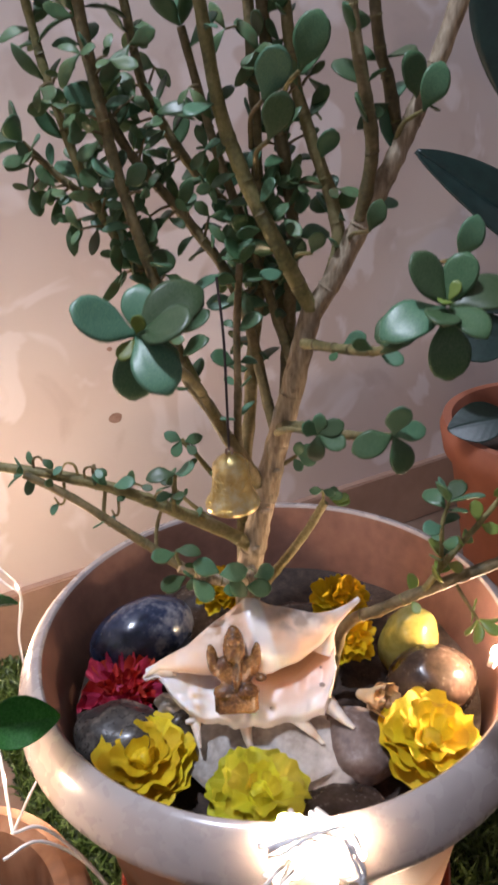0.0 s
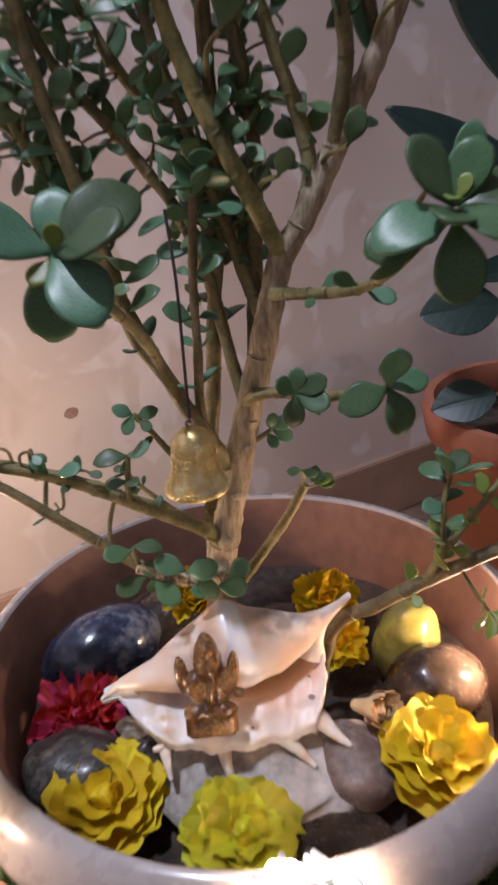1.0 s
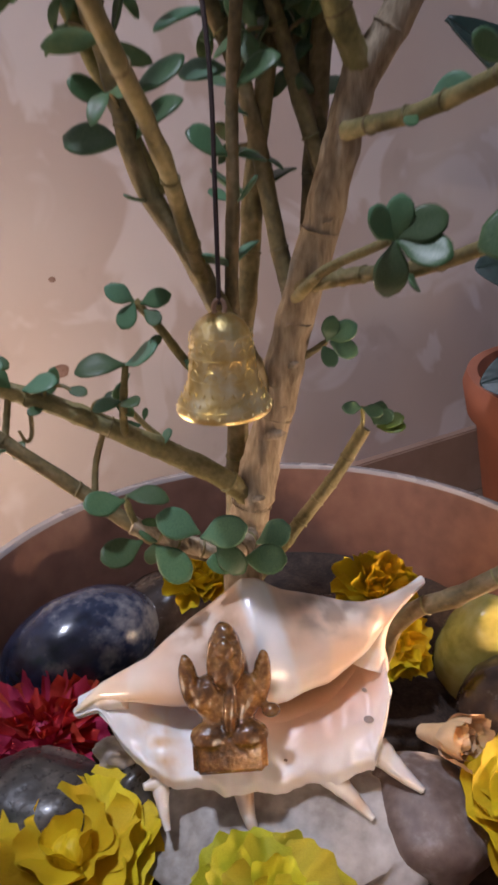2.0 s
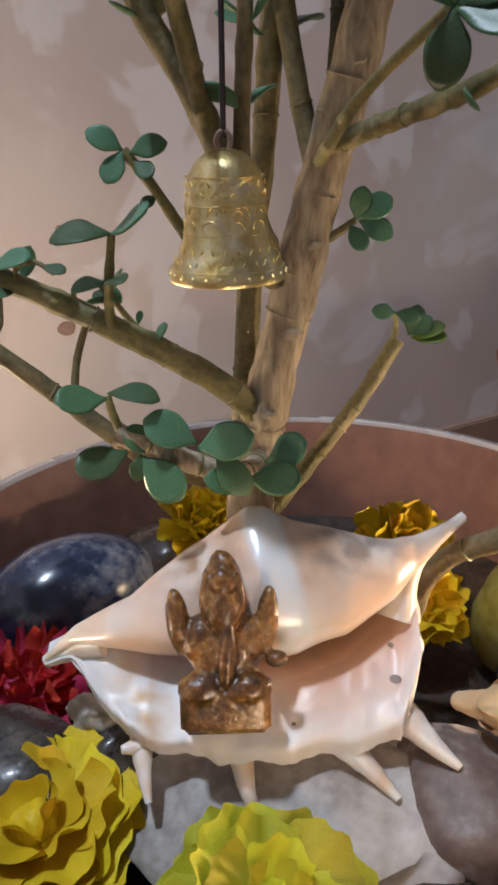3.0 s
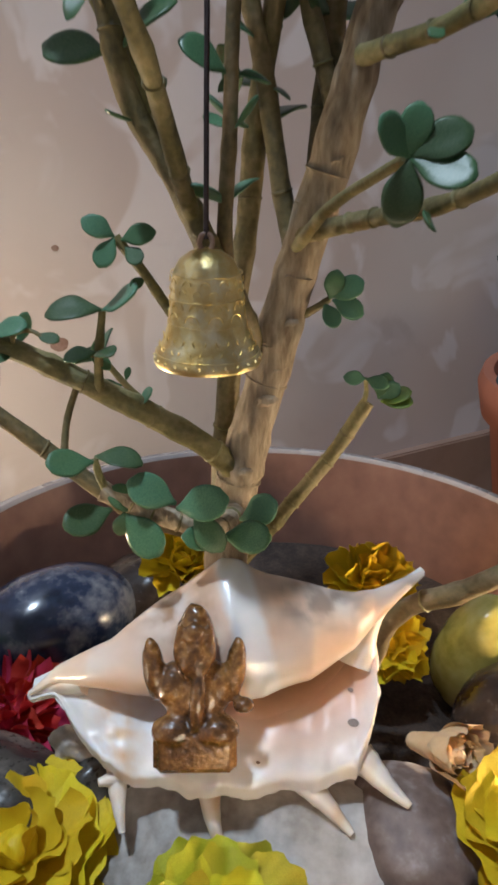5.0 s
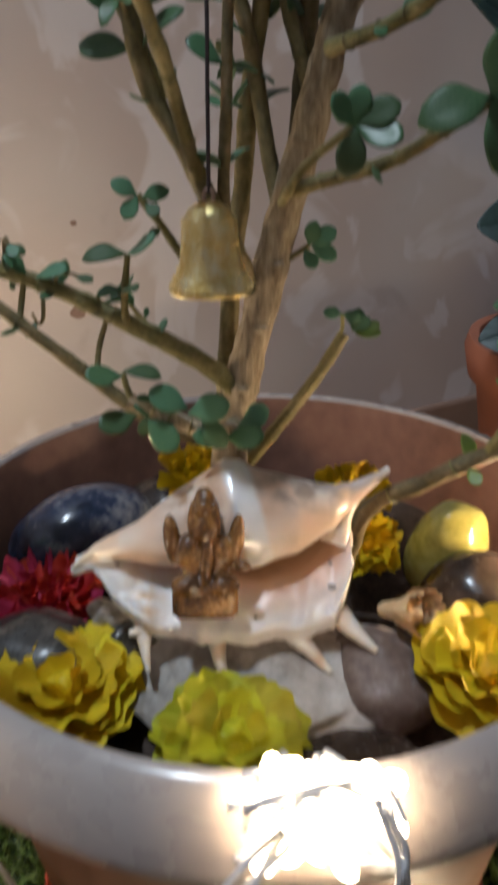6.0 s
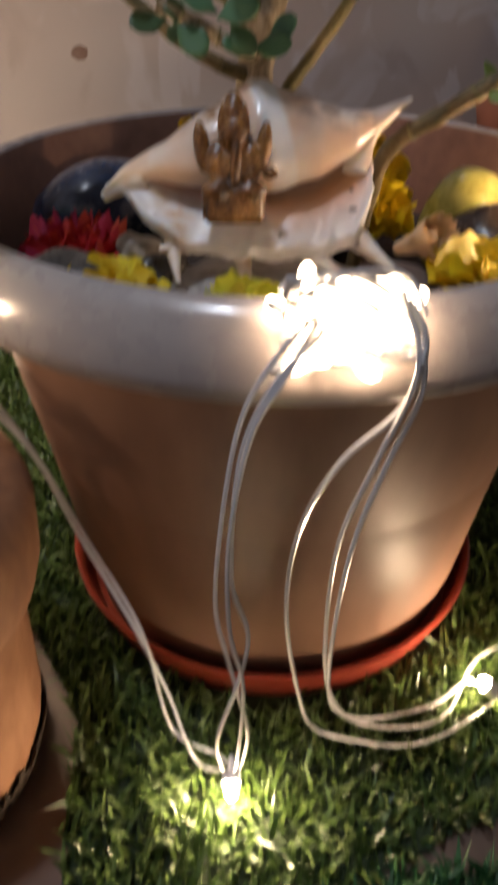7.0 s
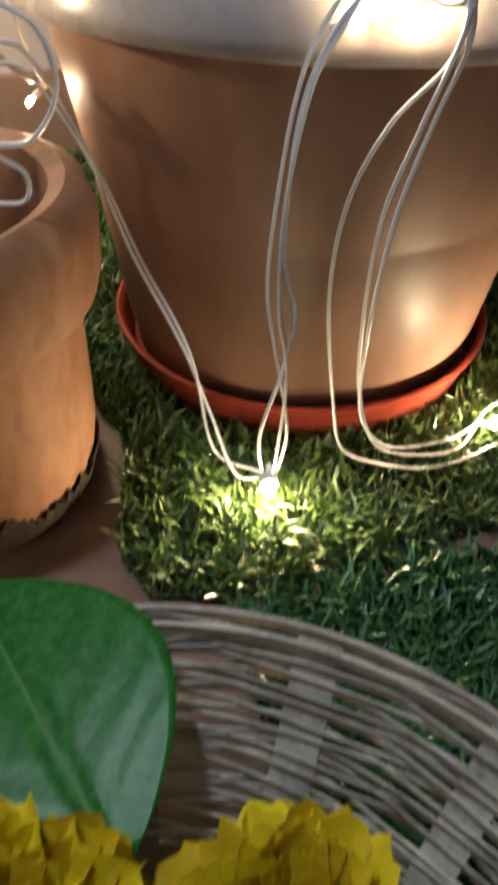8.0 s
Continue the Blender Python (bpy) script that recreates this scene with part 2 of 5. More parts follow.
def mesh_of(name, bm, material):
    me = bpy.data.meshes.new(name)
    bmesh.ops.recalc_face_normals(bm, faces=bm.faces)
    bm.to_mesh(me)
    bm.free()
    me.materials.append(material)
    me.polygons.foreach_set("use_smooth", [True] * len(me.polygons))
    return me


def sheet(nu, nv, fn, thick=0.0):
    """A grid of nu x nv cells by fn(u, v) -> place; thick: a second skin below it."""
    bm = bmesh.new()
    top = [[bm.verts.new(fn(i / nu, j / nv)) for j in range(nv + 1)] for i in range(nu + 1)]
    for i in range(nu):
        for j in range(nv):
            bm.faces.new((top[i][j], top[i + 1][j], top[i + 1][j + 1], top[i][j + 1]))
    if thick:
        bm.normal_update()
        low = [[bm.verts.new(top[i][j].co - top[i][j].normal * thick) for j in range(nv + 1)] for i in range(nu + 1)]
        for i in range(nu):
            for j in range(nv):
                bm.faces.new((low[i][j], low[i][j + 1], low[i + 1][j + 1], low[i + 1][j]))
        edge = [(i, 0) for i in range(nu + 1)] + [(nu, j) for j in range(1, nv + 1)] + [(i, nv) for i in range(nu - 1, -1, -1)] + [(0, j) for j in range(nv - 1, 0, -1)]
        for (a, b), (c, d) in zip(edge, edge[1:] + edge[:1]):
            bm.faces.new((top[a][b], low[a][b], low[c][d], top[c][d]))
    return bm


def basis(origin, forward, normal, size):
    """A pose whose y runs along forward and whose z leans to normal."""
    y = Vector(forward).normalized()
    x = y.cross(Vector(normal))
    x = x.normalized() if x.length > 1e-4 else y.orthogonal().normalized()
    z = x.cross(y)
    m = Matrix((x, y, z)).transposed().to_4x4()
    m.translation = Vector(origin)
    return m @ Matrix.Diagonal((size, size, size, 1))


# ---- setting ----
WALL_ANGLE = math.atan2(0.31, 0.60)
WALL_AT = Vector((-0.03, 0.475, 0))


def slab(name, sx, sy, sz, m, material, label, bevel=0.0):
    ob = part(name, box(sx, sy, sz, bevel), material, None, label, smooth=False, m=m)
    return tagged(ob, category=name.split("_")[0], kind="structure")


along = pose(*WALL_AT, 0, 0, math.degrees(WALL_ANGLE))
slab("wall_north", 4.0, 0.12, 2.6, along @ pose(0, 0.06, 1.3), PLASTER, "off-white plastered wall with faint blotches behind the pots")
slab("baseboard", 4.0, 0.014, 0.10, along @ pose(0, -0.0075, 0.05), SKIRTING, "brown tile skirting along the plastered wall", 0.002)
slab("floor", 4.4, 4.4, 0.1, along @ pose(0, -1.6, -0.05), FLOOR, "brown stone tile floor partly under green turf")
slab("ceiling", 4.4, 4.4, 0.1, along @ pose(0, -1.6, 2.66), CEILING, "plain white painted ceiling above the pots")
slab("wall_south", 4.0, 0.12, 2.6, along @ pose(0, -3.2, 1.3), PLASTER, "plain plastered wall closing the place")
slab("wall_east", 0.12, 3.2, 2.6, along @ pose(2.06, -1.57, 1.3), PLASTER, "plain plastered wall closing the place")
slab("wall_west", 0.12, 3.2, 2.6, along @ pose(-2.06, -1.57, 1.3), PLASTER, "plain plastered wall closing the place")

STAIN = surface("brown_stain", [(0.22, 0.13, 0.10), (0.36, 0.25, 0.21)], 90, 0.9)
north = bpy.data.objects["wall_north"]
for x, z, r in ((-0.165, 0.294, 0.0085), (-0.161, 0.382, 0.0035)):
    spot = bmesh.new()
    ring = [spot.verts.new((r * (1 + 0.3 * noise.noise((math.cos(k * 0.5) * 2, math.sin(k * 0.5) * 2, z * 50))) * math.cos(k * 0.5), -0.0604, 0.8 * r * math.sin(k * 0.5))) for k in range(12)]
    spot.faces.new(ring)
    part("stain", spot, STAIN, north, "brown dried stain", m=pose(x, 0, z - 1.3))

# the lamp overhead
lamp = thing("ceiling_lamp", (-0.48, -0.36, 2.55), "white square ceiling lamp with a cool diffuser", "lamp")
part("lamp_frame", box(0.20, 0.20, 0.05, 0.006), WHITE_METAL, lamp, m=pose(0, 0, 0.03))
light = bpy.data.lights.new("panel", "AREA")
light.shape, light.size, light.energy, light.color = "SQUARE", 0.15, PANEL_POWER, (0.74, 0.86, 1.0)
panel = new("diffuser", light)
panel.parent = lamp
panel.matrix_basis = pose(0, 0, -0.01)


# ---- turf ----
def turf(name, inside, count, box_, tall, material, base, label, seed):
    rnd = random.Random(seed)
    x0, x1, y0, y1 = box_
    verts, faces = [], []
    while len(faces) < count * 2:
        x, y = rnd.uniform(x0, x1), rnd.uniform(y0, y1)
        if not inside(x, y):
            continue
        h = tall * rnd.uniform(0.5, 1.15)
        a = rnd.uniform(0, 6.283)
        lean = rnd.uniform(0.2, 1.3) * h
        w = rnd.uniform(0.0006, 0.0019)
        b = rnd.uniform(0, 6.283)
        dx, dy = math.cos(a) * lean, math.sin(a) * lean
        wx, wy = math.cos(b) * w, math.sin(b) * w
        k = len(verts)
        verts += [(x - wx, y - wy, base), (x + wx, y + wy, base), (x + dx * 0.4 + wx, y + dy * 0.4 + wy, base + h * 0.65),
                  (x + dx * 0.4 - wx, y + dy * 0.4 - wy, base + h * 0.65), (x + dx, y + dy, base + h)]
        faces += [(k, k + 1, k + 2, k + 3), (k + 3, k + 2, k + 4)]
    me = bpy.data.meshes.new(name)
    me.from_pydata(verts, [], faces)
    me.materials.append(material)
    return tagged(new(name, me), label, "turf", kind="stuff")


def front_edge(x):
    """The worn front edge of the nearer turf mat."""
    return -0.268 + 0.40 * max(0, x + 0.03) + 0.005 * noise.noise((x * 40, 0, 0))


def on_mat(x, y):
    left = -0.120 + 0.010 * noise.noise((y * 35, 2, 0)) + (0.05 * max(0, -0.22 - y) * 10 if y < -0.22 else 0) - (0.6 * max(0, y + 0.15))
    if x * x + y * y < 0.142 ** 2:
        return False
    return x > left and y > front_edge(x)


def on_front(x, y):
    return y < front_edge(x) - 0.008 - 0.004 * noise.noise((x * 30, 5, 0)) and x > -0.055 + 0.4 * max(0, -0.29 - y) - 0.01 * noise.noise((y * 40, 1, 0))


turf("turf_mat", on_mat, 30000, (-0.42, 0.42, -0.30, 0.36), 0.016, TURF, 0.003, "yellow-green artificial turf mat lit by small lamps", 3)
turf("turf_strip", on_front, 15000, (-0.10, 0.30, -0.46, -0.24), 0.016, TURF_DEEP, 0.003, "deep green longer artificial turf in front of the mat", 4)


def backing(name, inside, box_, label):
    x0, x1, y0, y1 = box_
    bm = bmesh.new()
    n = 240
    grid = {}
    for i in range(n):
        for j in range(n):
            x, y = x0 + (x1 - x0) * (i + 0.5) / n, y0 + (y1 - y0) * (j + 0.5) / n
            if inside(x, y) or x * x + y * y < 0.146 ** 2 and "mat" in name:
                q = []
                for a, b in ((i, j), (i + 1, j), (i + 1, j + 1), (i, j + 1)):
                    if (a, b) not in grid:
                        grid[a, b] = bm.verts.new((x0 + (x1 - x0) * a / n, y0 + (y1 - y0) * b / n, 0.004))
                    q.append(grid[a, b])
                bm.faces.new(q)
    ob = part(name, bm, TURF_BASE, None, label, smooth=False)
    return tagged(ob, category="turf", kind="structure")


backing("turf_mat_backing", on_mat, (-0.42, 0.42, -0.30, 0.36), "dark woven backing under the turf mat")
backing("turf_strip_backing", on_front, (-0.10, 0.30, -0.46, -0.24), "dark woven backing under the longer turf")

# ---- the large pot ----
saucer = thing("plant_saucer", (0, 0, 0.004), "shallow red plastic saucer on the turf under the large pot", "saucer")
part("dish", lathe([(0.001, 0.0), (0.128, 0.0), (0.134, 0.003), (0.1405, 0.0262), (0.1375, 0.0262), (0.1315, 0.007), (0.001, 0.006)], 96), SAUCER, saucer)

part("rolled_edge", lathe([(0.1375, 0.0262), (0.1405, 0.0262), (0.1438, 0.0298), (0.1440, 0.0325), (0.1424, 0.0336), (0.1400, 0.0325)], 96, close=True), SAUCER, saucer)

pot = thing("plant_pot", (0, 0, 0.010), "large tapered terracotta-brown plastic plant pot with a wide glossy lip", "pot")
part("body", lathe([(0.001, 0.0), (0.123, 0.0), (0.128, 0.004), (0.1312, 0.030), (0.1316, 0.034), (0.1340, 0.036), (0.1485, 0.135), (0.1490, 0.139), (0.1499, 0.141), (0.1665, 0.236), (0.167, 0.246),
                    (0.1650, 0.246), (0.1562, 0.190), (0.1500, 0.165), (0.118, 0.012), (0.001, 0.012)], 128), POT_BODY, pot)
part("lip", lathe([(0.168, 0.244), (0.1892, 0.244), (0.1912, 0.2470), (0.1908, 0.2525), (0.1880, 0.262), (0.1830, 0.272), (0.1770, 0.2785), (0.1720, 0.2792), (0.1702, 0.2774), (0.1692, 0.266), (0.1660, 0.250)], 128, close=True), POT_LIP, pot, "glossy grey-brown rolled lip")
part("inner_wall", lathe([(0.1700, 0.2770), (0.1675, 0.268), (0.1600, 0.225), (0.1540, 0.190), (0.1555, 0.190), (0.1615, 0.225), (0.1690, 0.266)], 128, close=True), POT_INNER, pot, "dark reddish inner wall")
ground = lathe([(0.0005, 0.217)] + [(0.154 * k / 14, 0.217 + 0.004 * noise.noise((k * 0.9, 1, 2))) for k in range(1, 15)] + [(0.152, 0.205), (0.0005, 0.205)], 64, 0.0)
for v in ground.verts:
    v.co.z += 0.004 * noise.noise(v.co * 60)
part("soil", ground, SOIL, pot, "dark damp potting soil")


# ---- stones ----
def stone(label, place, size, turn, material, seed, rough=0.12):
    ob = part("stone", blob(*size, rough=rough, seed=seed), material, None, label, m=pose(*place, *turn))
    return tagged(ob, category="stone", group="stones in the pot")


stone("large glossy blue-black egg-shaped stone on the soil", (-0.105, 0.028, 0.258), (0.044, 0.029, 0.028), (0, -8, 28), STONE_BLUE, 1.0, 0.05)
stone("rounded brown stone beside the blue one", (-0.060, 0.060, 0.252), (0.030, 0.026, 0.024), (0, 0, 10), STONE_BROWN, 2.0)
stone("dark mottled flat round stone on the soil", (-0.110, -0.066, 0.246), (0.034, 0.027, 0.020), (0, 0, -10), STONE_DARK, 3.0)
stone("dark brown small pebble by the shell", (-0.064, -0.062, 0.250), (0.016, 0.014, 0.016), (0, 0, 30), STONE_DARK, 4.0, 0.2)
stone("small white chipped pebble by the shell", (-0.074, -0.055, 0.262), (0.012, 0.007, 0.010), (20, 30, 10), STONE_WHITE, 5.0, 0.35)
stone("broad white limestone slab under the shell", (-0.006, -0.086, 0.248), (0.058, 0.036, 0.013), (12, 0, -8), STONE_WHITE, 6.0, 0.25)
stone("greyish-pink smooth stone on the soil", (0.052, -0.083, 0.248), (0.024, 0.030, 0.018), (0, 10, 20), STONE_PALE, 7.0)
stone("glossy dark brown round stone", (0.112, -0.036, 0.254), (0.032, 0.028, 0.026), (0, 0, 0), STONE_BROWN, 8.0, 0.06)
stone("translucent olive-yellow smooth stone", (0.103, 0.004, 0.258), (0.022, 0.020, 0.034), (10, 12, 0), STONE_OLIVE, 9.0, 0.08)
stone("brown weathered stone behind the shell", (0.020, 0.035, 0.248), (0.034, 0.026, 0.022), (0, 0, 0), STONE_BROWN, 10.0, 0.15)
stone("dull dark stone low in the soil", (0.030, -0.128, 0.237), (0.034, 0.022, 0.012), (0, 0, 5), STONE_BROWN, 11.0, 0.15)


# ---- flowers ----
def petal_mesh(name, material, wide=0.5, ruffle=0.10, cup=0.28, seed=0.0, nu=14, nv=7, teeth=13.0):
    """A fan-shaped petal with fine lengthwise ridges and a frilled, toothed end."""
    def fn(u, v):
        s = 2 * u - 1
        w = wide * (0.12 + 0.88 * math.sin(min(1.0, v * 1.1) * math.pi * 0.5) ** 1.1)
        edge = 1 - 0.24 * s * s + (0.05 * math.cos(s * teeth + seed * 2) + 0.05 * noise.noise((s * 3, seed, 1))) * v ** 3
        fold = 0.018 * math.sin(s * teeth + seed) * v
        z = cup * v * v + 0.10 * s * s * v + fold + ruffle * v ** 2.5 * (0.7 * math.sin(s * 4.0 + seed * 3) + 0.8 * noise.noise((s * 1.6 + seed, v * 1.5, seed)))
        return Vector((w * s, v * edge, z))
    return mesh_of(name, sheet(nu, nv, fn), material)


PETALS = [petal_mesh("petal", PETAL, 0.50 + 0.06 * k, 0.16, 0.14, k * 3.1, teeth=8.0) for k in range(4)]
PETALS_LIME = [petal_mesh("petal", PETAL_LIME, 0.50, 0.19, 0.14, k * 2.3 + 9, teeth=9.0) for k in range(3)]
PETALS_RED = [petal_mesh("petal", PETAL_RED, 0.22, 0.30, 0.1, k * 1.7 + 4, 6, 6, 7.0) for k in range(3)]
PETALS_FINE = [petal_mesh("petal", PETAL, 0.32, 0.20, 0.22, k * 1.9 + 6, 9, 6, 8.0) for k in range(3)]


def flower(label, place, size, meshes, rings, lean=(0, 0, 0), seed=1, heart=PETAL, group="yellow flowers in the pot", low=-0.1):
    """A full flower head: rings of petals, flatter outside and steeper inside, round a small heart."""
    rnd = random.Random(seed)
    head = thing("flower", (*place, *lean), label, "flower", group)
    part("heart", blob(size * 0.26, size * 0.26, size * 0.3, 0.25, seed=seed), heart, head)
    for k, (n, rise, length) in enumerate(rings):
        for i in range(n):
            a = 2 * math.pi * (i + 0.5 * (k % 2)) / n + rnd.uniform(-0.15, 0.15)
            up = rise + rnd.uniform(-0.12, 0.12)
            out = Vector((math.cos(a), math.sin(a), 0))
            fwd = out * math.cos(up) + Vector((0, 0, 1)) * math.sin(up)
            nrm = Vector((0, 0, 1)) * math.cos(up) - out * math.sin(up)
            fwd = (fwd + Vector((rnd.uniform(-0.16, 0.16), rnd.uniform(-0.16, 0.16), rnd.uniform(-0.16, 0.16)))).normalized()
            piece("petal", rnd.choice(meshes), head, basis(out * size * 0.08 + Vector((0, 0, low * size * (1 - rise))), fwd, nrm, size * length * rnd.uniform(0.88, 1.12)))
    return head


FULL = [(8, -0.12, 1.0), (7, 0.12, 0.96), (6, 0.34, 0.86), (5, 0.62, 0.70), (3, 1.0, 0.52)]
flower("large ruffled yellow flower head lying on dark stones", (-0.091, -0.091, 0.250), 0.031, PETALS, FULL, (12, -4, 0), 47)
flower("lime-yellow ruffled flower head at the pot's rim", (-0.016, -0.125, 0.253), 0.031, PETALS_LIME, FULL, (18, 0, 40), 12, PETAL_LIME)
flower("large golden yellow flower head glowing beside the lip", (0.097, -0.094, 0.259), 0.031, PETALS, FULL, (12, 4, 20), 13)
flower("small toothed yellow flower head behind the shell", (0.054, 0.032, 0.276), 0.024, PETALS_FINE, [(12, 0.2, 1.0), (10, 0.6, 0.85), (7, 1.0, 0.6)], (30, 0, 0), 14)
flower("drooping yellow flower head under a green branch", (0.058, 0.004, 0.264), 0.019, PETALS_FINE, [(12, 0.1, 1.0), (10, 0.5, 0.9), (7, 1.0, 0.6)], (50, 10, 0), 15)
flower("yellow flower head half hidden behind the trunk", (-0.040, 0.030, 0.292), 0.022, PETALS_FINE, [(12, 0.2, 1.0), (10, 0.6, 0.85), (7, 1.0, 0.6)], (25, 0, 30), 16)
flower("shaggy crimson red flower against the blue stone", (-0.116, -0.024, 0.246), 0.027, PETALS_RED, [(14, 0.0, 1.15), (13, 0.3, 1.0), (11, 0.65, 0.8), (7, 1.1, 0.6)], (24, 0, 0), 17, PETAL_RED, "red flowers in the pot")

bud_axis = Vector((0.45, -0.70, 0.45)).to_track_quat("Z", "Y").to_matrix().to_4x4()
bud = thing("flower_bud", Matrix.Translation((0.062, -0.064, 0.270)) @ bud_axis, "half-open cream-peach flower bud on a pale stone", "flower")
part("bud_base", tube([(0, 0, -0.012), (0, 0, -0.004), (0, 0, 0.006)], 0.0030, 0.0062, 12, 5, 0.1), PETAL_CREAM, bud, "pinkish tubular base of the bud")
part("heart", blob(0.0055, 0.0055, 0.0100, 0.2, seed=2), PETAL_CREAM, bud, m=pose(0, 0, 0.006))
CREAM = [petal_mesh("petal", PETAL_CREAM, 0.46, 0.10, 0.42, k * 2.0 + 2) for k in range(3)]
bud_rnd = random.Random(6)
for i in range(9):
    a, open_ = i * 2.4, 0.30 + 0.10 * i
    o = Vector((math.cos(a) * open_, math.sin(a) * open_, 1))
    piece("petal", CREAM[i % 3], bud, basis(Vector((math.cos(a), math.sin(a), 0)) * 0.003, o, Vector((-math.cos(a), -math.sin(a), 0.3)), 0.0135 + 0.0008 * i + bud_rnd.uniform(-0.001, 0.001)))

# ---- shell ----
S_X, S_Y = Vector((1, 0.03, 0.0)), Vector((0.02, 0.64, 0.77))
S_N = Vector((0, -0.77, 0.64))
S_O = Vector((-0.020, -0.062, 0.299))
shell = thing("sea_shell", tuple(S_O), "glossy white and peach spider conch shell with curved spikes", "shell")


def curve_at(xs, ys, x):
    return float(np.interp(x, xs, ys))


MM = 0.000186
U_X = [v * MM for v in (-372, -316, -275, -210, -120, 0, 90, 180, 270, 312, 418)]
TOP = [v * MM for v in (-4, 46, 66, 92, 162, 242, 212, 192, 172, 176, 214)]
MID = [v * MM for v in (-12, 12, 6, -6, -18, -30, -26, 4, 60, 110, 202)]
LOW = [v * MM for v in (-20, -22, -76, -152, -186, -205, -204, -198, -180, -60, 188)]
BULGE = [v * MM for v in (6, 16, 26, 42, 70, 92, 94, 80, 44, 20, 4)]


def bend_back(x):
    """How far the shell's narrow end turns back."""
    return -50 * MM * min(1.0, max(0.0, (-230 * MM - x) / (140 * MM))) ** 1.4


def mixed(a, b, f):
    f = min(1.0, max(0.0, f))
    return tuple(p + (q - p) * f for p, q in zip(a, b))


WHITE, PEACH, RUST, TAUPE = (0.86, 0.85, 0.85), (0.82, 0.58, 0.43), (0.46, 0.26, 0.14), (0.42, 0.32, 0.26)


def whorl_tint(p):
    """Peach body, rusty and taupe blotches near the crest, lamplight painted as one broad white band."""
    x, y = p.dot(S_X) / MM, p.dot(S_Y) / MM
    spot = noise.noise((x / 45, y / 30, 1.0)) + 0.5 * noise.noise((x / 16, y / 14, 5.0))
    c = mixed(PEACH, (0.84, 0.74, 0.66), 0.4 + noise.noise((x / 80, y / 60, 9.0)))
    c = mixed(c, RUST, 1.6 * math.exp(-((x + 70) / 70) ** 2 - ((y - 130) / 60) ** 2) * (0.35 + spot))
    c = mixed(c, TAUPE, 1.5 * math.exp(-((x - 190) / 90) ** 2 - ((y - 165) / 50) ** 2) * (0.55 + spot))
    # cool lamplight falling between leaf shadows, put into the tint as a white band
    edge = abs(x - 38 - 0.25 * (190 - y) - 6 * noise.noise((y / 25, 3, 0))) - 34
    c = mixed(c, WHITE, 0.95 * (0.5 - edge / 14))
    c = mixed(c, (0.80, 0.56, 0.38), (-y - 5 - 0.10 * x) / 60 if x > -250 else 0.25)
    return mixed(c, (0.86, 0.74, 0.60), (-260 - x) / 70)


def lip_tint(p, v):
    """White flare, orange inside the mouth, rusty stains by the narrow end."""
    x, y = p.dot(S_X) / MM, p.dot(S_Y) / MM
    spot = noise.noise((x / 40, y / 26, 2.0)) + 0.4 * noise.noise((x / 14, y / 12, 6.0))
    c = mixed(WHITE, (0.85, 0.77, 0.70), 0.2 + 0.5 * noise.noise((x / 70, y / 50, 7.0)))
    reach = 0.22 + 0.36 * min(1.0, max(0.0, (x + 40) / 150))
    c = mixed(c, (0.80, 0.44, 0.27), 1.15 * math.exp(-(v / reach) ** 2.2) + 0.05 * spot)
    c = mixed(c, RUST, 1.3 * math.exp(-(v / (0.5 * reach)) ** 2))
    stain = math.exp(-((x + 190) / 46) ** 2) * (0.3 + 0.9 * spot)
    c = mixed(c, (0.68, 0.43, 0.20), stain * min(1.0, v * 2))
    return c


def tint(ob, colour):
    data = ob.data.attributes.new("tint", "FLOAT_COLOR", "POINT").data
    for k, v in enumerate(ob.data.vertices):
        data[k].color = (*colour(v.co), 1)
    return ob


def whorl_at(u, v):
    x = U_X[0] + (U_X[-1] - U_X[0]) * u
    t, b, h = curve_at(U_X, TOP, x), curve_at(U_X, MID, x), curve_at(U_X, BULGE, x)
    a = math.pi * 2 * v
    c, half = (t + b) / 2, (t - b) / 2
    y = c + half * math.cos(a)
    front = max(0, math.sin(a))
    d = h * (front ** 0.8 if front else 0.8 * math.sin(a)) + 0.06 * h * math.cos(a)
    ridge = math.exp(-((x - 0.004 + 0.10 * (c - y)) / 0.0055) ** 2)
    lump = 0.0012 * noise.noise((x * 60, y * 60, 4)) + 0.0018 * ridge
    return S_X * x + S_Y * (y + lump) + S_N * (d + lump + 0.0045 + bend_back(x))


tint(part("whorl", sheet(120, 64, whorl_at), WHORL, shell, "domed glossy peach whorl with a painted lamplit band and brown blotches"), whorl_tint)


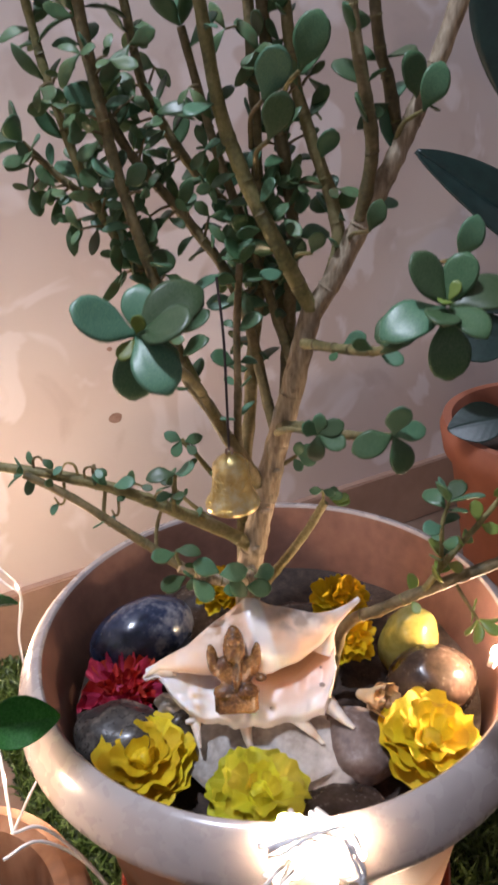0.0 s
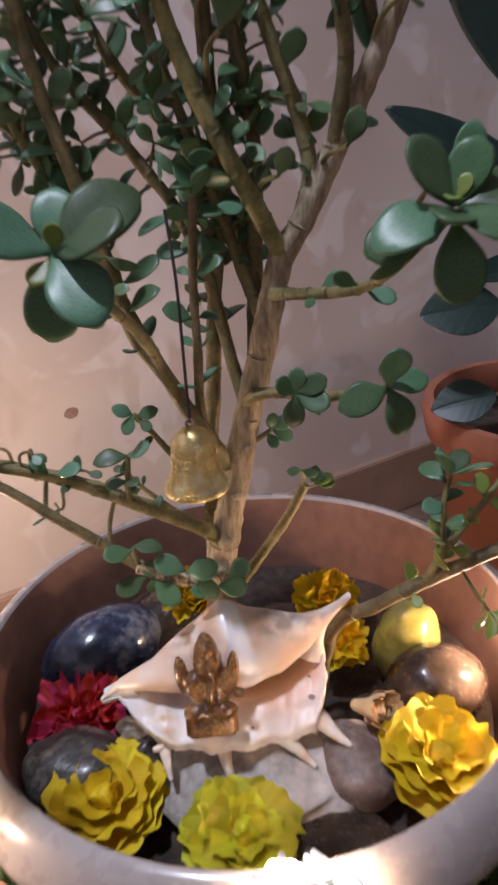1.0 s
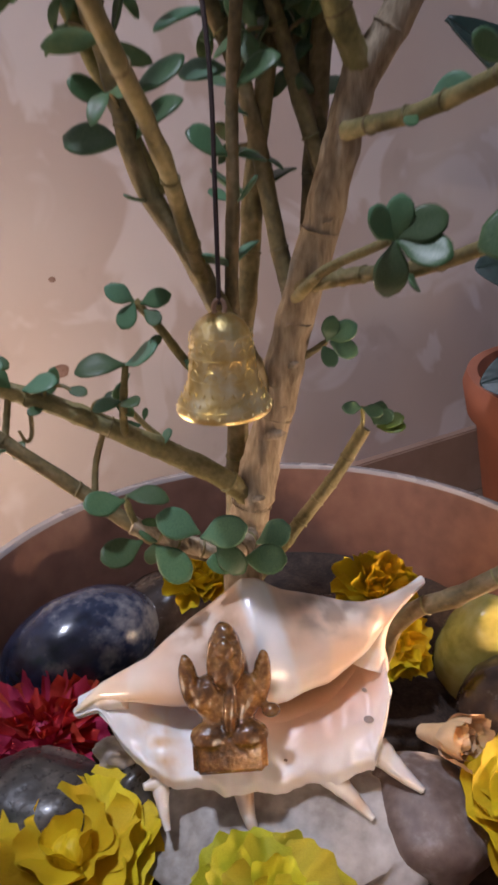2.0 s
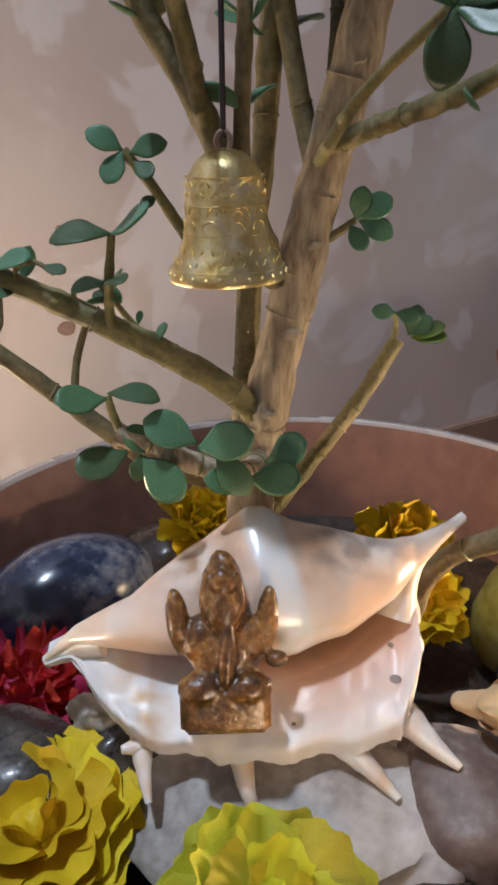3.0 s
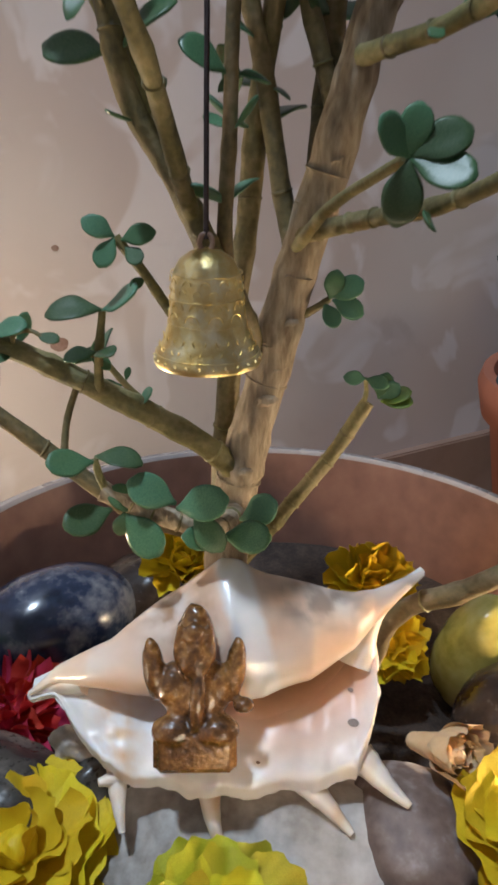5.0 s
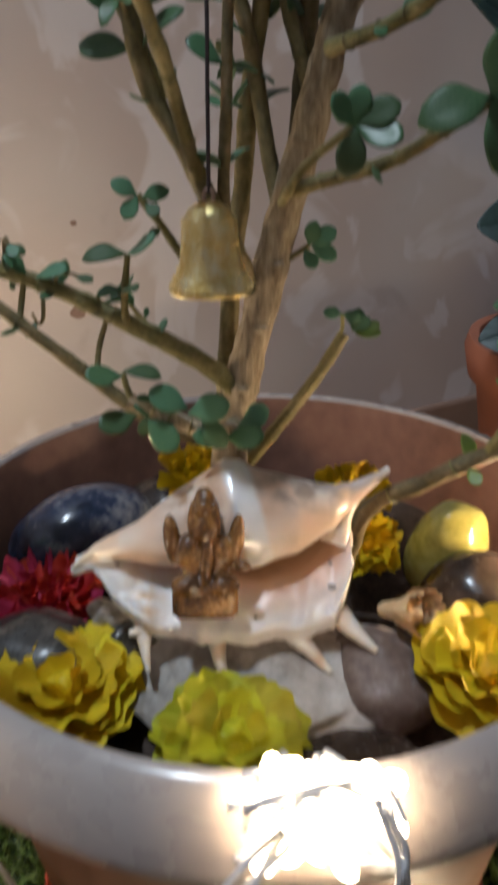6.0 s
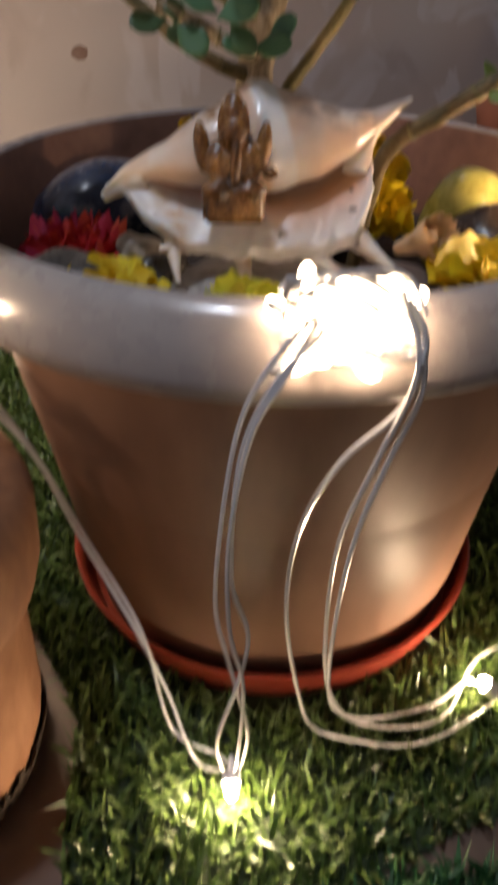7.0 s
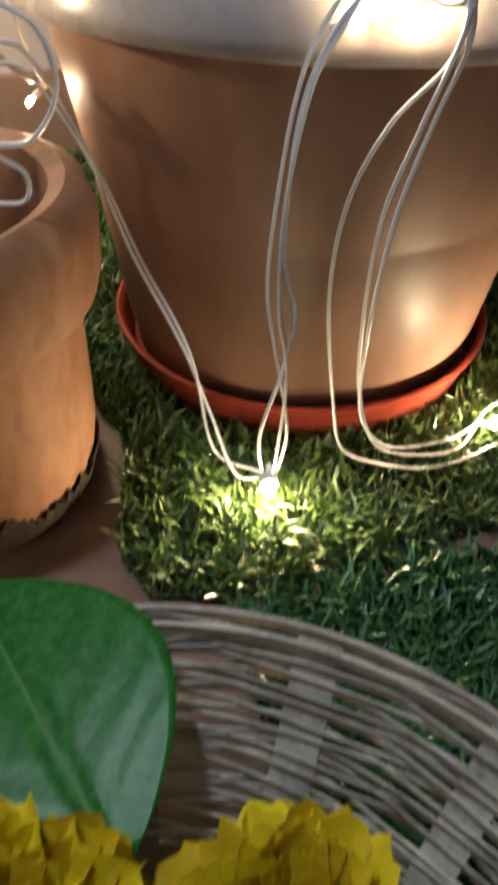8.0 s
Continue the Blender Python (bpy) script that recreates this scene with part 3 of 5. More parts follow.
def lip_at(u, v):
    x = U_X[0] + (0.0585 - U_X[0]) * u
    b, low = curve_at(U_X, MID, x), curve_at(U_X, LOW, x)
    wave = (0.0011 * math.sin(x * 300 + 0.8) + 0.0010 * noise.noise((x * 260, 3, 0))) * v
    y = b + 0.006 + (low - b - 0.006 + wave) * v
    deep = min(1, max(0, (x + 0.060) * 30))
    d = -0.012 * deep * (1 - min(1, v * 1.6)) ** 1.4 + 0.0030 * v + 0.0020 * math.sin(x * 150 + 1) * max(0, v - 0.5) - 0.0035 * max(0, v - 0.9) * 8
    ribs = sum(math.exp(-((x / MM - k - 30 * (1 - v)) / 16) ** 2) for k in (-182, 4, 196, 300))
    d += 0.0026 * ribs * max(0.0, v - 0.25) + 0.0030 * math.exp(-((v - 0.86) / 0.10) ** 2) * (0.5 + noise.noise((x * 90, 1, 3)))
    return S_X * x + S_Y * y + S_N * (bend_back(x) + d + 0.0022 * noise.noise((x * 55, y * 55, 8)) + 0.0006 * noise.noise((x * 160, y * 160, 2)))


def mouth_share(p):
    """How far a place on the flare lies between the mouth (0) and the outer edge (1)."""
    x, y = p.dot(S_X), p.dot(S_Y)
    b, low = curve_at(U_X, MID, x) + 0.006, curve_at(U_X, LOW, x)
    return min(1.0, max(0.0, (b - y) / max(b - low, 0.002)))


tint(part("outer_lip", sheet(90, 44, lip_at, -0.0022), PORCELAIN, shell, "flared white porcelain-like outer lip"), lambda p: lip_tint(p, mouth_share(p)))


def throat_at(u, v):
    reach = (0.20 + 0.30 * u ** 1.2) * math.sin(math.pi * min(1, 0.06 + u * 0.94)) ** 0.5
    return lip_at(0.16 + 0.80 * u, v * reach) + S_N * (0.0007 * (1 - v ** 6))


tint(part("throat", sheet(60, 24, throat_at), APERTURE, shell, "orange-brown glossy throat of the shell"), lambda p: lip_tint(p, mouth_share(p)))


def spike(points, r0, r1):
    bm = tube([S_X * (x * MM) + S_Y * (y * MM) + S_N * (n * MM) for x, y, n in points], r0, r1, 10, 6, 0.08)
    tint(part("spike", bm, PORCELAIN, shell), lambda p: mixed((0.85, 0.80, 0.74), (0.72, 0.52, 0.36), 0.3 + 1.2 * noise.noise(p * 150)))


spike([(-192, -140, -22), (-184, -200, -6), (-172, -258, 2)], 0.0044, 0.0012)
spike([(-14, -188, -22), (-2, -246, -4), (20, -304, 6)], 0.0044, 0.0012)
spike([(172, -184, -22), (216, -226, -8), (260, -274, 4)], 0.0048, 0.0014)
spike([(282, -140, -22), (326, -188, -6), (372, -230, 4)], 0.0056, 0.0014)
spike([(276, 30, -14), (314, 130, 2), (418, 216, 8)], 0.0070, 0.0014)
spike([(-262, 22, -2), (-316, 10, -22), (-374, -14, -46)], 0.0066, 0.0024)
spike([(-150, -150, -26), (-190, -164, -8), (-222, -170, 2)], 0.0046, 0.0014)

SPECK = surface("brown_speck", [(0.16, 0.10, 0.07), (0.30, 0.21, 0.16)], 200, 0.4)
for u, v, r in ((0.93, 0.62, 0.0021), (0.93, 0.40, 0.0012), (0.66, 0.70, 0.0008)):
    at, e = lip_at(u, v), 0.01
    n = (lip_at(u + e, v) - at).cross(lip_at(u, v + e) - at).normalized()
    n = n if n.dot(S_N) > 0 else -n
    speck = bmesh.new()
    bmesh.ops.create_circle(speck, cap_ends=True, segments=12, radius=r, matrix=Matrix.Translation(at + n * 0.0006) @ n.to_track_quat("Z", "Y").to_matrix().to_4x4() @ Matrix.Diagonal((1, 0.7, 1, 1)))
    part("speck", speck, SPECK, shell, "brown speck")

# ---- figurine ----
fig = bmesh.new()


def lobe(x, y, n, rx, ry, rz, tilt=0):
    made = blob(rx, rz, ry, 0.10, 2.4, x + n, 3)
    turn = pose(0, 0, 0, 0, tilt, 0)
    me = bpy.data.meshes.new("lobe")
    made.transform(Matrix.Translation((x, y, n)) @ turn)
    made.to_mesh(me)
    made.free()
    fig.from_mesh(me)
    bpy.data.meshes.remove(me)


base = box(0.031, 0.018, 0.017, 0.002)
base_me = bpy.data.meshes.new("base")
base.transform(Matrix.Translation((0, 0, 0.0085)))
base.to_mesh(base_me)
base.free()
fig.from_mesh(base_me)
bpy.data.meshes.remove(base_me)
lobe(0, 0.002, 0.027, 0.0125, 0.014, 0.008)
lobe(0, 0.002, 0.046, 0.0080, 0.0185, 0.008)
lobe(0, -0.004, 0.044, 0.0064, 0.009, 0.006)
lobe(-0.0158, 0.002, 0.038, 0.0042, 0.0130, 0.005, -6)
lobe(0.0150, 0.002, 0.038, 0.0040, 0.0130, 0.005, 6)
lobe(-0.008, 0.002, 0.031, 0.007, 0.010, 0.007)
lobe(0.008, 0.002, 0.031, 0.007, 0.010, 0.007)
lobe(0.001, -0.0075, 0.029, 0.0030, 0.013, 0.0034, 4)
lobe(-0.008, -0.004, 0.016, 0.0085, 0.006, 0.007)
lobe(0.008, -0.004, 0.016, 0.0085, 0.006, 0.007)
lobe(0.0180, -0.002, 0.025, 0.0040, 0.0032, 0.0034)
lobe(-0.0060, -0.005, 0.051, 0.0016, 0.0080, 0.0016, 8)
lobe(0.0060, -0.005, 0.051, 0.0016, 0.0080, 0.0016, -8)
lobe(0.0, -0.006, 0.054, 0.0040, 0.0050, 0.0030)
bm_fig = part("figurine", fig, AMBER, None, "small amber-brown resin figurine standing on the shell's lip", m=pose(-0.0270, -0.089, 0.2885, -20, 0, 0) @ Matrix.Diagonal((0.90, 0.86, 0.86, 1)))
tagged(bm_fig, category="figurine")
skin = bm_fig.modifiers.new("skin", "REMESH")
skin.mode, skin.voxel_size, skin.use_smooth_shade = "VOXEL", 0.0008, True

# ---- the jade plant ----
plant = thing("jade_plant", (-0.015, -0.010, 0.236), "branching jade plant with tan trunk and fleshy green leaves", "plant")
P0 = Vector((-0.015, -0.010, 0.236))


def local(points):
    return [Vector(p) - P0 for p in points]


def jade_leaf(seed, bend, material, wide=0.33, twist=0.0):
    """A plump spoon-shaped leaf: narrow foot, round end, thick middle and a soft edge."""
    bm = bmesh.new()
    rings = []
    for j in range(11):
        v = j / 10
        w = wide * math.sqrt(max(0.0, 1 - ((v - 0.60) / 0.405) ** 2)) if v > 0.55 else wide * (0.11 + 0.88 * math.sin(v / 0.55 * math.pi / 2) ** 1.5)
        w = max(w, 0.03)
        h = min(0.055, w * 0.5)
        ring = []
        for k in range(10):
            a = 2 * math.pi * k / 10
            x = w * math.cos(a) * (1 + 0.05 * noise.noise((v * 3, seed, k * 0.6)))
            z = h * math.sin(a) + bend * v * v + 0.22 * x * x / wide + twist * x * v
            ring.append(bm.verts.new((x, v, z)))
        rings.append(ring)
    for lo, hi in zip(rings, rings[1:]):
        for k in range(10):
            bm.faces.new((lo[k], lo[(k + 1) % 10], hi[(k + 1) % 10], hi[k]))
    bm.faces.new(rings[0])
    bm.faces.new(rings[-1])
    return mesh_of("leaf", bm, material)


LEAVES = [jade_leaf(k, b, LEAF) for k, b in enumerate((0.10, -0.12, -0.3, 0.22))]
LEAVES_SLIM = [jade_leaf(k + 5, b, LEAF, w, tw) for k, (b, w, tw) in enumerate(((0.15, 0.25, 0.2), (-0.25, 0.22, -0.3), (-0.5, 0.20, 0.5), (0.3, 0.28, -0.2), (-0.1, 0.30, 0.3)))]
LEAVES_YOUNG = [jade_leaf(k, b, LEAF_YOUNG) for k, b in enumerate((0.10, -0.2))]
leaf_rnd = random.Random(21)


def leaf(at, forward, normal, size, young=False, slim=False):
    piece("leaf", leaf_rnd.choice(LEAVES_YOUNG if young else LEAVES_SLIM if slim else LEAVES), plant, basis(Vector(at) - P0, forward, normal, size))


def rosette(at, axis, n, size, spread=1.1, young=False, turn=0.0):
    axis = Vector(axis).normalized()
    a0 = axis.orthogonal().normalized()
    b0 = axis.cross(a0)
    for i in range(n):
        a = turn + 2 * math.pi * i / n + leaf_rnd.uniform(-0.25, 0.25)
        out = a0 * math.cos(a) + b0 * math.sin(a)
        k = spread * leaf_rnd.uniform(0.75, 1.15)
        fwd = out * math.sin(k) + axis * math.cos(k)
        leaf(Vector(at) + fwd * 0.001, fwd, axis * math.sin(k) - out * math.cos(k), size * leaf_rnd.uniform(0.75, 1.15), young)


STEMS = []


def branch(points, r0, r1, leaves=0, size=0.017, start=0.25, tip=True, material=STEM, name="branch", young=False, droop=0.3):
    part(name, tube(local(points), r0, r1, 10, 7, 0.15), material, plant)
    line = spline(points, 12)
    STEMS.append((line, r0, r1))
    for k in range(leaves):
        f = start + (1 - start) * (k + 0.5) / leaves + leaf_rnd.uniform(-0.02, 0.02)
        i = min(len(line) - 2, int(f * (len(line) - 1)))
        d = (line[i + 1] - line[i]).normalized()
        side = d.orthogonal().normalized()
        a = k * 1.57 + leaf_rnd.uniform(-0.5, 0.5)
        side = Matrix.Rotation(a, 3, d) @ side
        r = r0 + (r1 - r0) * f
        for s in (1, -1):
            if leaf_rnd.random() < 0.10:
                continue
            out = (side * s + d * leaf_rnd.uniform(0.1, 0.9) + Vector((0, 0, leaf_rnd.uniform(-droop * 1.6, 0.5)))).normalized()
            leaf(line[i] + side * s * r * 0.8, out, d * leaf_rnd.uniform(-0.2, 1) + Vector((leaf_rnd.uniform(-0.7, 0.7), -0.75, leaf_rnd.uniform(0, 0.8))), size * 0.86 * leaf_rnd.uniform(0.6, 1.3), young, leaf_rnd.random() < 0.7)
    if tip and leaves:
        rosette(line[-1], line[-1] - line[-3], 4, size, 0.9, young)


# trunk and forks
branch([(-0.020, -0.012, 0.228), (-0.018, -0.012, 0.310), (-0.015, -0.012, 0.345), (-0.009, -0.012, 0.372), (-0.002, -0.012, 0.400), (0.008, -0.012, 0.440), (0.022, -0.012, 0.490), (0.032, -0.012, 0.530)], 0.0098, 0.0068, tip=False, material=BARK, name="trunk")
branch([(0.031, -0.012, 0.524), (0.047, -0.012, 0.549), (0.064, -0.012, 0.582), (0.076, -0.012, 0.604), (0.088, -0.010, 0.628), (0.103, -0.008, 0.662), (0.120, -0.006, 0.71)], 0.0066, 0.0046, 4, 0.024, 0.3, material=BARK)
branch([(-0.020, -0.002, 0.330), (-0.017, 0.002, 0.38), (-0.014, 0.004, 0.42), (-0.009, 0.004, 0.455), (-0.006, 0.004, 0.49), (0.000, 0.003, 0.53), (0.002, 0.002, 0.57), (0.003, 0.0, 0.62), (0.002, 0.0, 0.70)], 0.0050, 0.0030, 8, 0.020, 0.45)
branch([(0.031, -0.014, 0.528), (0.019, -0.020, 0.553), (0.010, -0.022, 0.572), (0.000, -0.022, 0.593), (-0.010, -0.022, 0.619), (-0.017, -0.022, 0.646), (-0.024, -0.022, 0.70)], 0.0050, 0.0034, 8, 0.022, 0.12)
branch([(0.013, -0.012, 0.456), (0.018, 0.002, 0.51), (0.021, 0.002, 0.549), (0.022, 0.002, 0.581), (0.018, 0.0, 0.617), (0.012, 0.0, 0.651), (0.008, 0.0, 0.71)], 0.0042, 0.0034, 8, 0.022, 0.15)
branch([(0.042, -0.008, 0.542), (0.049, -0.002, 0.562), (0.046, 0.0, 0.586), (0.036, 0.0, 0.616), (0.026, 0.0, 0.650), (0.020, 0.0, 0.70)], 0.0044, 0.0032, 7, 0.021, 0.15)
branch([(0.060, -0.014, 0.578), (0.065, -0.020, 0.614), (0.061, -0.022, 0.641), (0.055, -0.022, 0.672), (0.05, -0.02, 0.71)], 0.0040, 0.0030, 4, 0.020, 0.3)
branch([(0.078, -0.010, 0.604), (0.082, -0.002, 0.619), (0.077, 0.0, 0.647), (0.071, 0.0, 0.668), (0.066, 0.0, 0.71)], 0.0040, 0.0030, 3, 0.020, 0.3)
# stems on the other side
branch([(-0.006, -0.014, 0.412), (-0.014, -0.024, 0.434), (-0.024, -0.030, 0.455), (-0.033, -0.030, 0.474), (-0.046, -0.030, 0.496), (-0.052, -0.030, 0.527), (-0.060, -0.030, 0.559), (-0.068, -0.030, 0.592), (-0.074, -0.030, 0.623), (-0.079, -0.030, 0.660), (-0.083, -0.03, 0.71)], 0.0044, 0.0028, 13, 0.020, 0.36)
branch([(0.009, -0.012, 0.438), (0.002, -0.005, 0.470), (-0.007, 0.0, 0.518), (-0.020, 0.0, 0.552), (-0.033, 0.0, 0.572), (-0.045, 0.0, 0.589), (-0.067, 0.0, 0.617), (-0.080, 0.0, 0.645), (-0.09, 0.0, 0.69)], 0.0036, 0.0024, 11, 0.020, 0.2)
branch([(0.022, -0.010, 0.490), (0.012, 0.012, 0.540), (0.000, 0.020, 0.568), (-0.022, 0.020, 0.592), (-0.040, 0.020, 0.615), (-0.050, 0.020, 0.633), (-0.060, 0.020, 0.656), (-0.066, 0.02, 0.70)], 0.0038, 0.0026, 9, 0.020, 0.2)
branch([(-0.056, -0.024, 0.548), (-0.068, -0.012, 0.562), (-0.082, 0.0, 0.578), (-0.098, 0.0, 0.598), (-0.112, 0.0, 0.611), (-0.128, 0.0, 0.628)], 0.0032, 0.0018, 8, 0.020, 0.15)
branch([(-0.016, -0.020, 0.422), (-0.017, -0.028, 0.457), (-0.015, -0.030, 0.490), (-0.014, -0.030, 0.520), (-0.010, -0.030, 0.56)], 0.0028, 0.0020, 5, 0.015, 0.25)
branch([(-0.024, -0.024, 0.416), (-0.035, -0.030, 0.430), (-0.043, -0.032, 0.443), (-0.052, -0.032, 0.455)], 0.0020, 0.0015, 0, tip=False)
for at, fwd, k in (((-0.052, -0.033, 0.455), (-0.7, -0.3, 0.5), 0.011), ((-0.052, -0.033, 0.455), (-0.5, -0.3, -0.9), 0.011), ((-0.050, -0.033, 0.454), (0.8, -0.2, 0.3), 0.011), ((-0.049, -0.033, 0.452), (0.6, -0.4, -0.5), 0.009), ((-0.036, -0.032, 0.432), (0.6, -0.4, -0.3), 0.009), ((-0.043, -0.032, 0.442), (-0.6, -0.3, -0.4), 0.006)):
    leaf(at, fwd, (0, -0.9, 0.4), k)
branch([(0.020, -0.010, 0.49), (0.008, -0.004, 0.53), (-0.004, -0.004, 0.57), (-0.020, -0.004, 0.62), (-0.034, -0.004, 0.68)], 0.0032, 0.0024, 8, 0.021, 0.2)
branch([(-0.040, -0.028, 0.490), (-0.062, -0.02, 0.54), (-0.09, -0.016, 0.60), (-0.104, -0.014, 0.65), (-0.112, -0.012, 0.70)], 0.0030, 0.0022, 9, 0.021, 0.3)
branch([(0.008, -0.014, 0.424), (0.014, -0.014, 0.427), (0.020, -0.014, 0.431)], 0.0018, 0.0013, 0, tip=False)
for at, fwd, k in (((0.020, -0.015, 0.431), (0.2, -0.2, 1), 0.011), ((0.020, -0.015, 0.432), (0.9, -0.2, 0.5), 0.013), ((0.021, -0.015, 0.431), (0.8, -0.3, -0.3), 0.012), ((0.018, -0.015, 0.430), (0.5, -0.3, -0.9), 0.010)):
    leaf(at, fwd, (0, -0.9, 0.3), k)
# low side branches
branch([(-0.014, -0.014, 0.364), (-0.024, -0.020, 0.376), (-0.045, -0.022, 0.390), (-0.063, -0.022, 0.400), (-0.083, -0.021, 0.410), (-0.105, -0.020, 0.419), (-0.135, -0.020, 0.429), (-0.175, -0.018, 0.437)], 0.0048, 0.0034, 3, 0.012, 0.55)
branch([(-0.018, -0.006, 0.362), (-0.036, 0.004, 0.372), (-0.055, 0.008, 0.388), (-0.066, 0.008, 0.402)], 0.0020, 0.0012, 1, 0.011, 0.5)
branch([(-0.020, -0.016, 0.338), (-0.040, -0.030, 0.348), (-0.058, -0.032, 0.360), (-0.079, -0.030, 0.377), (-0.100, -0.030, 0.395), (-0.126, -0.028, 0.416), (-0.155, -0.026, 0.434)], 0.0036, 0.0026, 2, 0.011, 0.6)
branch([(-0.076, -0.028, 0.377), (-0.075, -0.024, 0.388), (-0.071, -0.022, 0.400)], 0.0014, 0.0012, 0, tip=False)
branch([(-0.108, -0.028, 0.402), (-0.107, -0.024, 0.410), (-0.106, -0.021, 0.418)], 0.0014, 0.0012, 0, tip=False)
branch([(-0.014, -0.020, 0.348), (-0.020, -0.040, 0.352), (-0.039, -0.046, 0.361), (-0.060, -0.046, 0.371)], 0.0042, 0.0034, 0, tip=False, material=BARK)
branch([(-0.058, -0.046, 0.370), (-0.060, -0.048, 0.378), (-0.061, -0.048, 0.384)], 0.0016, 0.0012, 0, tip=False)
branch([(-0.062, -0.024, 0.398), (-0.061, -0.028, 0.412), (-0.058, -0.030, 0.431)], 0.0018, 0.0013, 0, tip=False)
for at, fwd, k in (((-0.058, -0.031, 0.431), (-1, -0.3, 0.2), 0.018), ((-0.058, -0.031, 0.431), (1, -0.4, 0.4), 0.017), ((-0.061, -0.030, 0.416), (0.4, -0.6, 0.2), 0.012), ((-0.061, -0.030, 0.416), (-0.8, -0.4, 0.1), 0.011), ((-0.100, -0.022, 0.420), (0.9, -0.3, 0.35), 0.016), ((-0.104, -0.022, 0.421), (-0.4, -0.3, 0.8), 0.012), ((-0.050, -0.020, 0.393), (0.7, -0.2, 0.5), 0.010)):
    leaf(at, fwd, (0, -0.5, 0.9), k)
branch([(-0.012, -0.004, 0.314), (0.007, 0.0, 0.337), (0.026, 0.002, 0.362), (0.040, 0.004, 0.385)], 0.0035, 0.0030, 0, tip=False)
branch([(0.038, 0.003, 0.383), (0.039, 0.003, 0.390), (0.038, 0.002, 0.396)], 0.0011, 0.0009, 0, tip=False)
for at, fwd, k in (((0.038, 0.001, 0.396), (-0.8, -0.4, 0.2), 0.009), ((0.038, 0.001, 0.396), (0.8, -0.5, -0.1), 0.009), ((0.044, 0.003, 0.387), (0.2, -0.3, 1), 0.012), ((0.044, 0.003, 0.387), (0.8, -0.3, 0.8), 0.011)):
    leaf(at, fwd, (0, -0.9, 0.3), k)
for fwd in ((1, -0.3, 0.35), (1, -0.4, 0.0)):
    leaf((0.045, 0.003, 0.386), fwd, (0, -0.5, 0.9), 0.013, True)
# the branch that leaves the pot beside the shell
branch([(0.040, -0.020, 0.240), (0.049, -0.030, 0.302), (0.075, -0.042, 0.327), (0.104, -0.050, 0.347), (0.143, -0.050, 0.363), (0.20, -0.045, 0.38)], 0.0044, 0.0036, 2, 0.015, 0.35, young=True)
branch([(0.098, -0.050, 0.344), (0.106, -0.052, 0.360), (0.118, -0.050, 0.376), (0.134, -0.046, 0.394), (0.152, -0.040, 0.414)], 0.0024, 0.0016, 5, 0.019, 0.15, young=True)
branch([(0.108, -0.052, 0.362), (0.108, -0.052, 0.378), (0.108, -0.050, 0.396), (0.112, -0.048, 0.410)], 0.0018, 0.0012, 4, 0.019, 0.1)
branch([(0.118, -0.052, 0.352), (0.124, -0.060, 0.342), (0.131, -0.064, 0.331)], 0.0012, 0.0010, 1, 0.014, 0.5, young=True)
# thin curled twigs on the long side branch
for x, y, z, dx, h in ((-0.118, -0.021, 0.424, 0.012, 0.012), (-0.122, -0.020, 0.425, -0.010, 0.014), (-0.092, -0.021, 0.414, 0.014, 0.008), (-0.112, -0.021, 0.421, 0.004, 0.016), (-0.150, -0.019, 0.431, 0.010, 0.013), (-0.074, -0.021, 0.406, 0.013, 0.009), (-0.132, -0.021, 0.424, -0.006, -0.014), (-0.098, -0.022, 0.412, -0.004, -0.012)):
    branch([(x, y, z), (x + dx * 0.1, y - 0.002, z + h * 0.8), (x + dx * 0.6, y - 0.004, z + h), (x + dx, y - 0.006, z + h * 0.55)], 0.0010, 0.0006, 0, tip=False, name="twig")
    leaf((x + dx * 0.7, y - 0.004, z + h * 0.9), (dx * 60, -0.3, -0.3), (0, -0.4, 0.9), 0.009)
# clusters near the viewer
branch([(0.026, -0.018, 0.508), (0.044, -0.050, 0.514), (0.060, -0.095, 0.527), (0.074, -0.145, 0.558)], 0.0032, 0.0020, 3, 0.015, 0.25, tip=False)
rosette((0.076, -0.148, 0.561), (0.0, -0.6, 0.8), 6, 0.027, 1.3, turn=0.3)
rosette((0.076, -0.148, 0.563), (0.0, -0.4, 0.9), 2, 0.010, 0.9, True)
leaf((0.076, -0.148, 0.558), (0.05, -0.25, -1), (0, -1, 0.2), 0.028)
leaf((0.070, -0.142, 0.556), (-0.9, -0.1, -0.35), (0, -0.8, 0.6), 0.025)
branch([(0.008, -0.014, 0.453), (0.026, -0.036, 0.461), (0.044, -0.070, 0.470), (0.061, -0.117, 0.489)], 0.0034, 0.0020, 1, 0.013, 0.3, tip=False)
for fwd, k in (((0.1, -0.2, 1), 0.020), ((-0.9, -0.3, -0.15), 0.021), ((0.35, -0.3, -0.9), 0.021), ((0.9, -0.1, 0.25), 0.016)):
    leaf((0.0615, -0.118, 0.490), fwd, (0.1, -0.8, 0.6), k)
branch([(0.007, -0.014, 0.448), (0.014, -0.050, 0.466), (0.026, -0.093, 0.482)], 0.0022, 0.0014, 0, tip=False)
for fwd, k in (((-0.15, -0.3, -0.95), 0.015), ((0.8, -0.2, 0.45), 0.015), ((-0.7, -0.2, 0.6), 0.013), ((0.75, -0.3, -0.3), 0.016), ((0.1, -0.1, 1), 0.012)):
    leaf((0.0265, -0.0945, 0.482), fwd, (0, -0.85, 0.5), k)
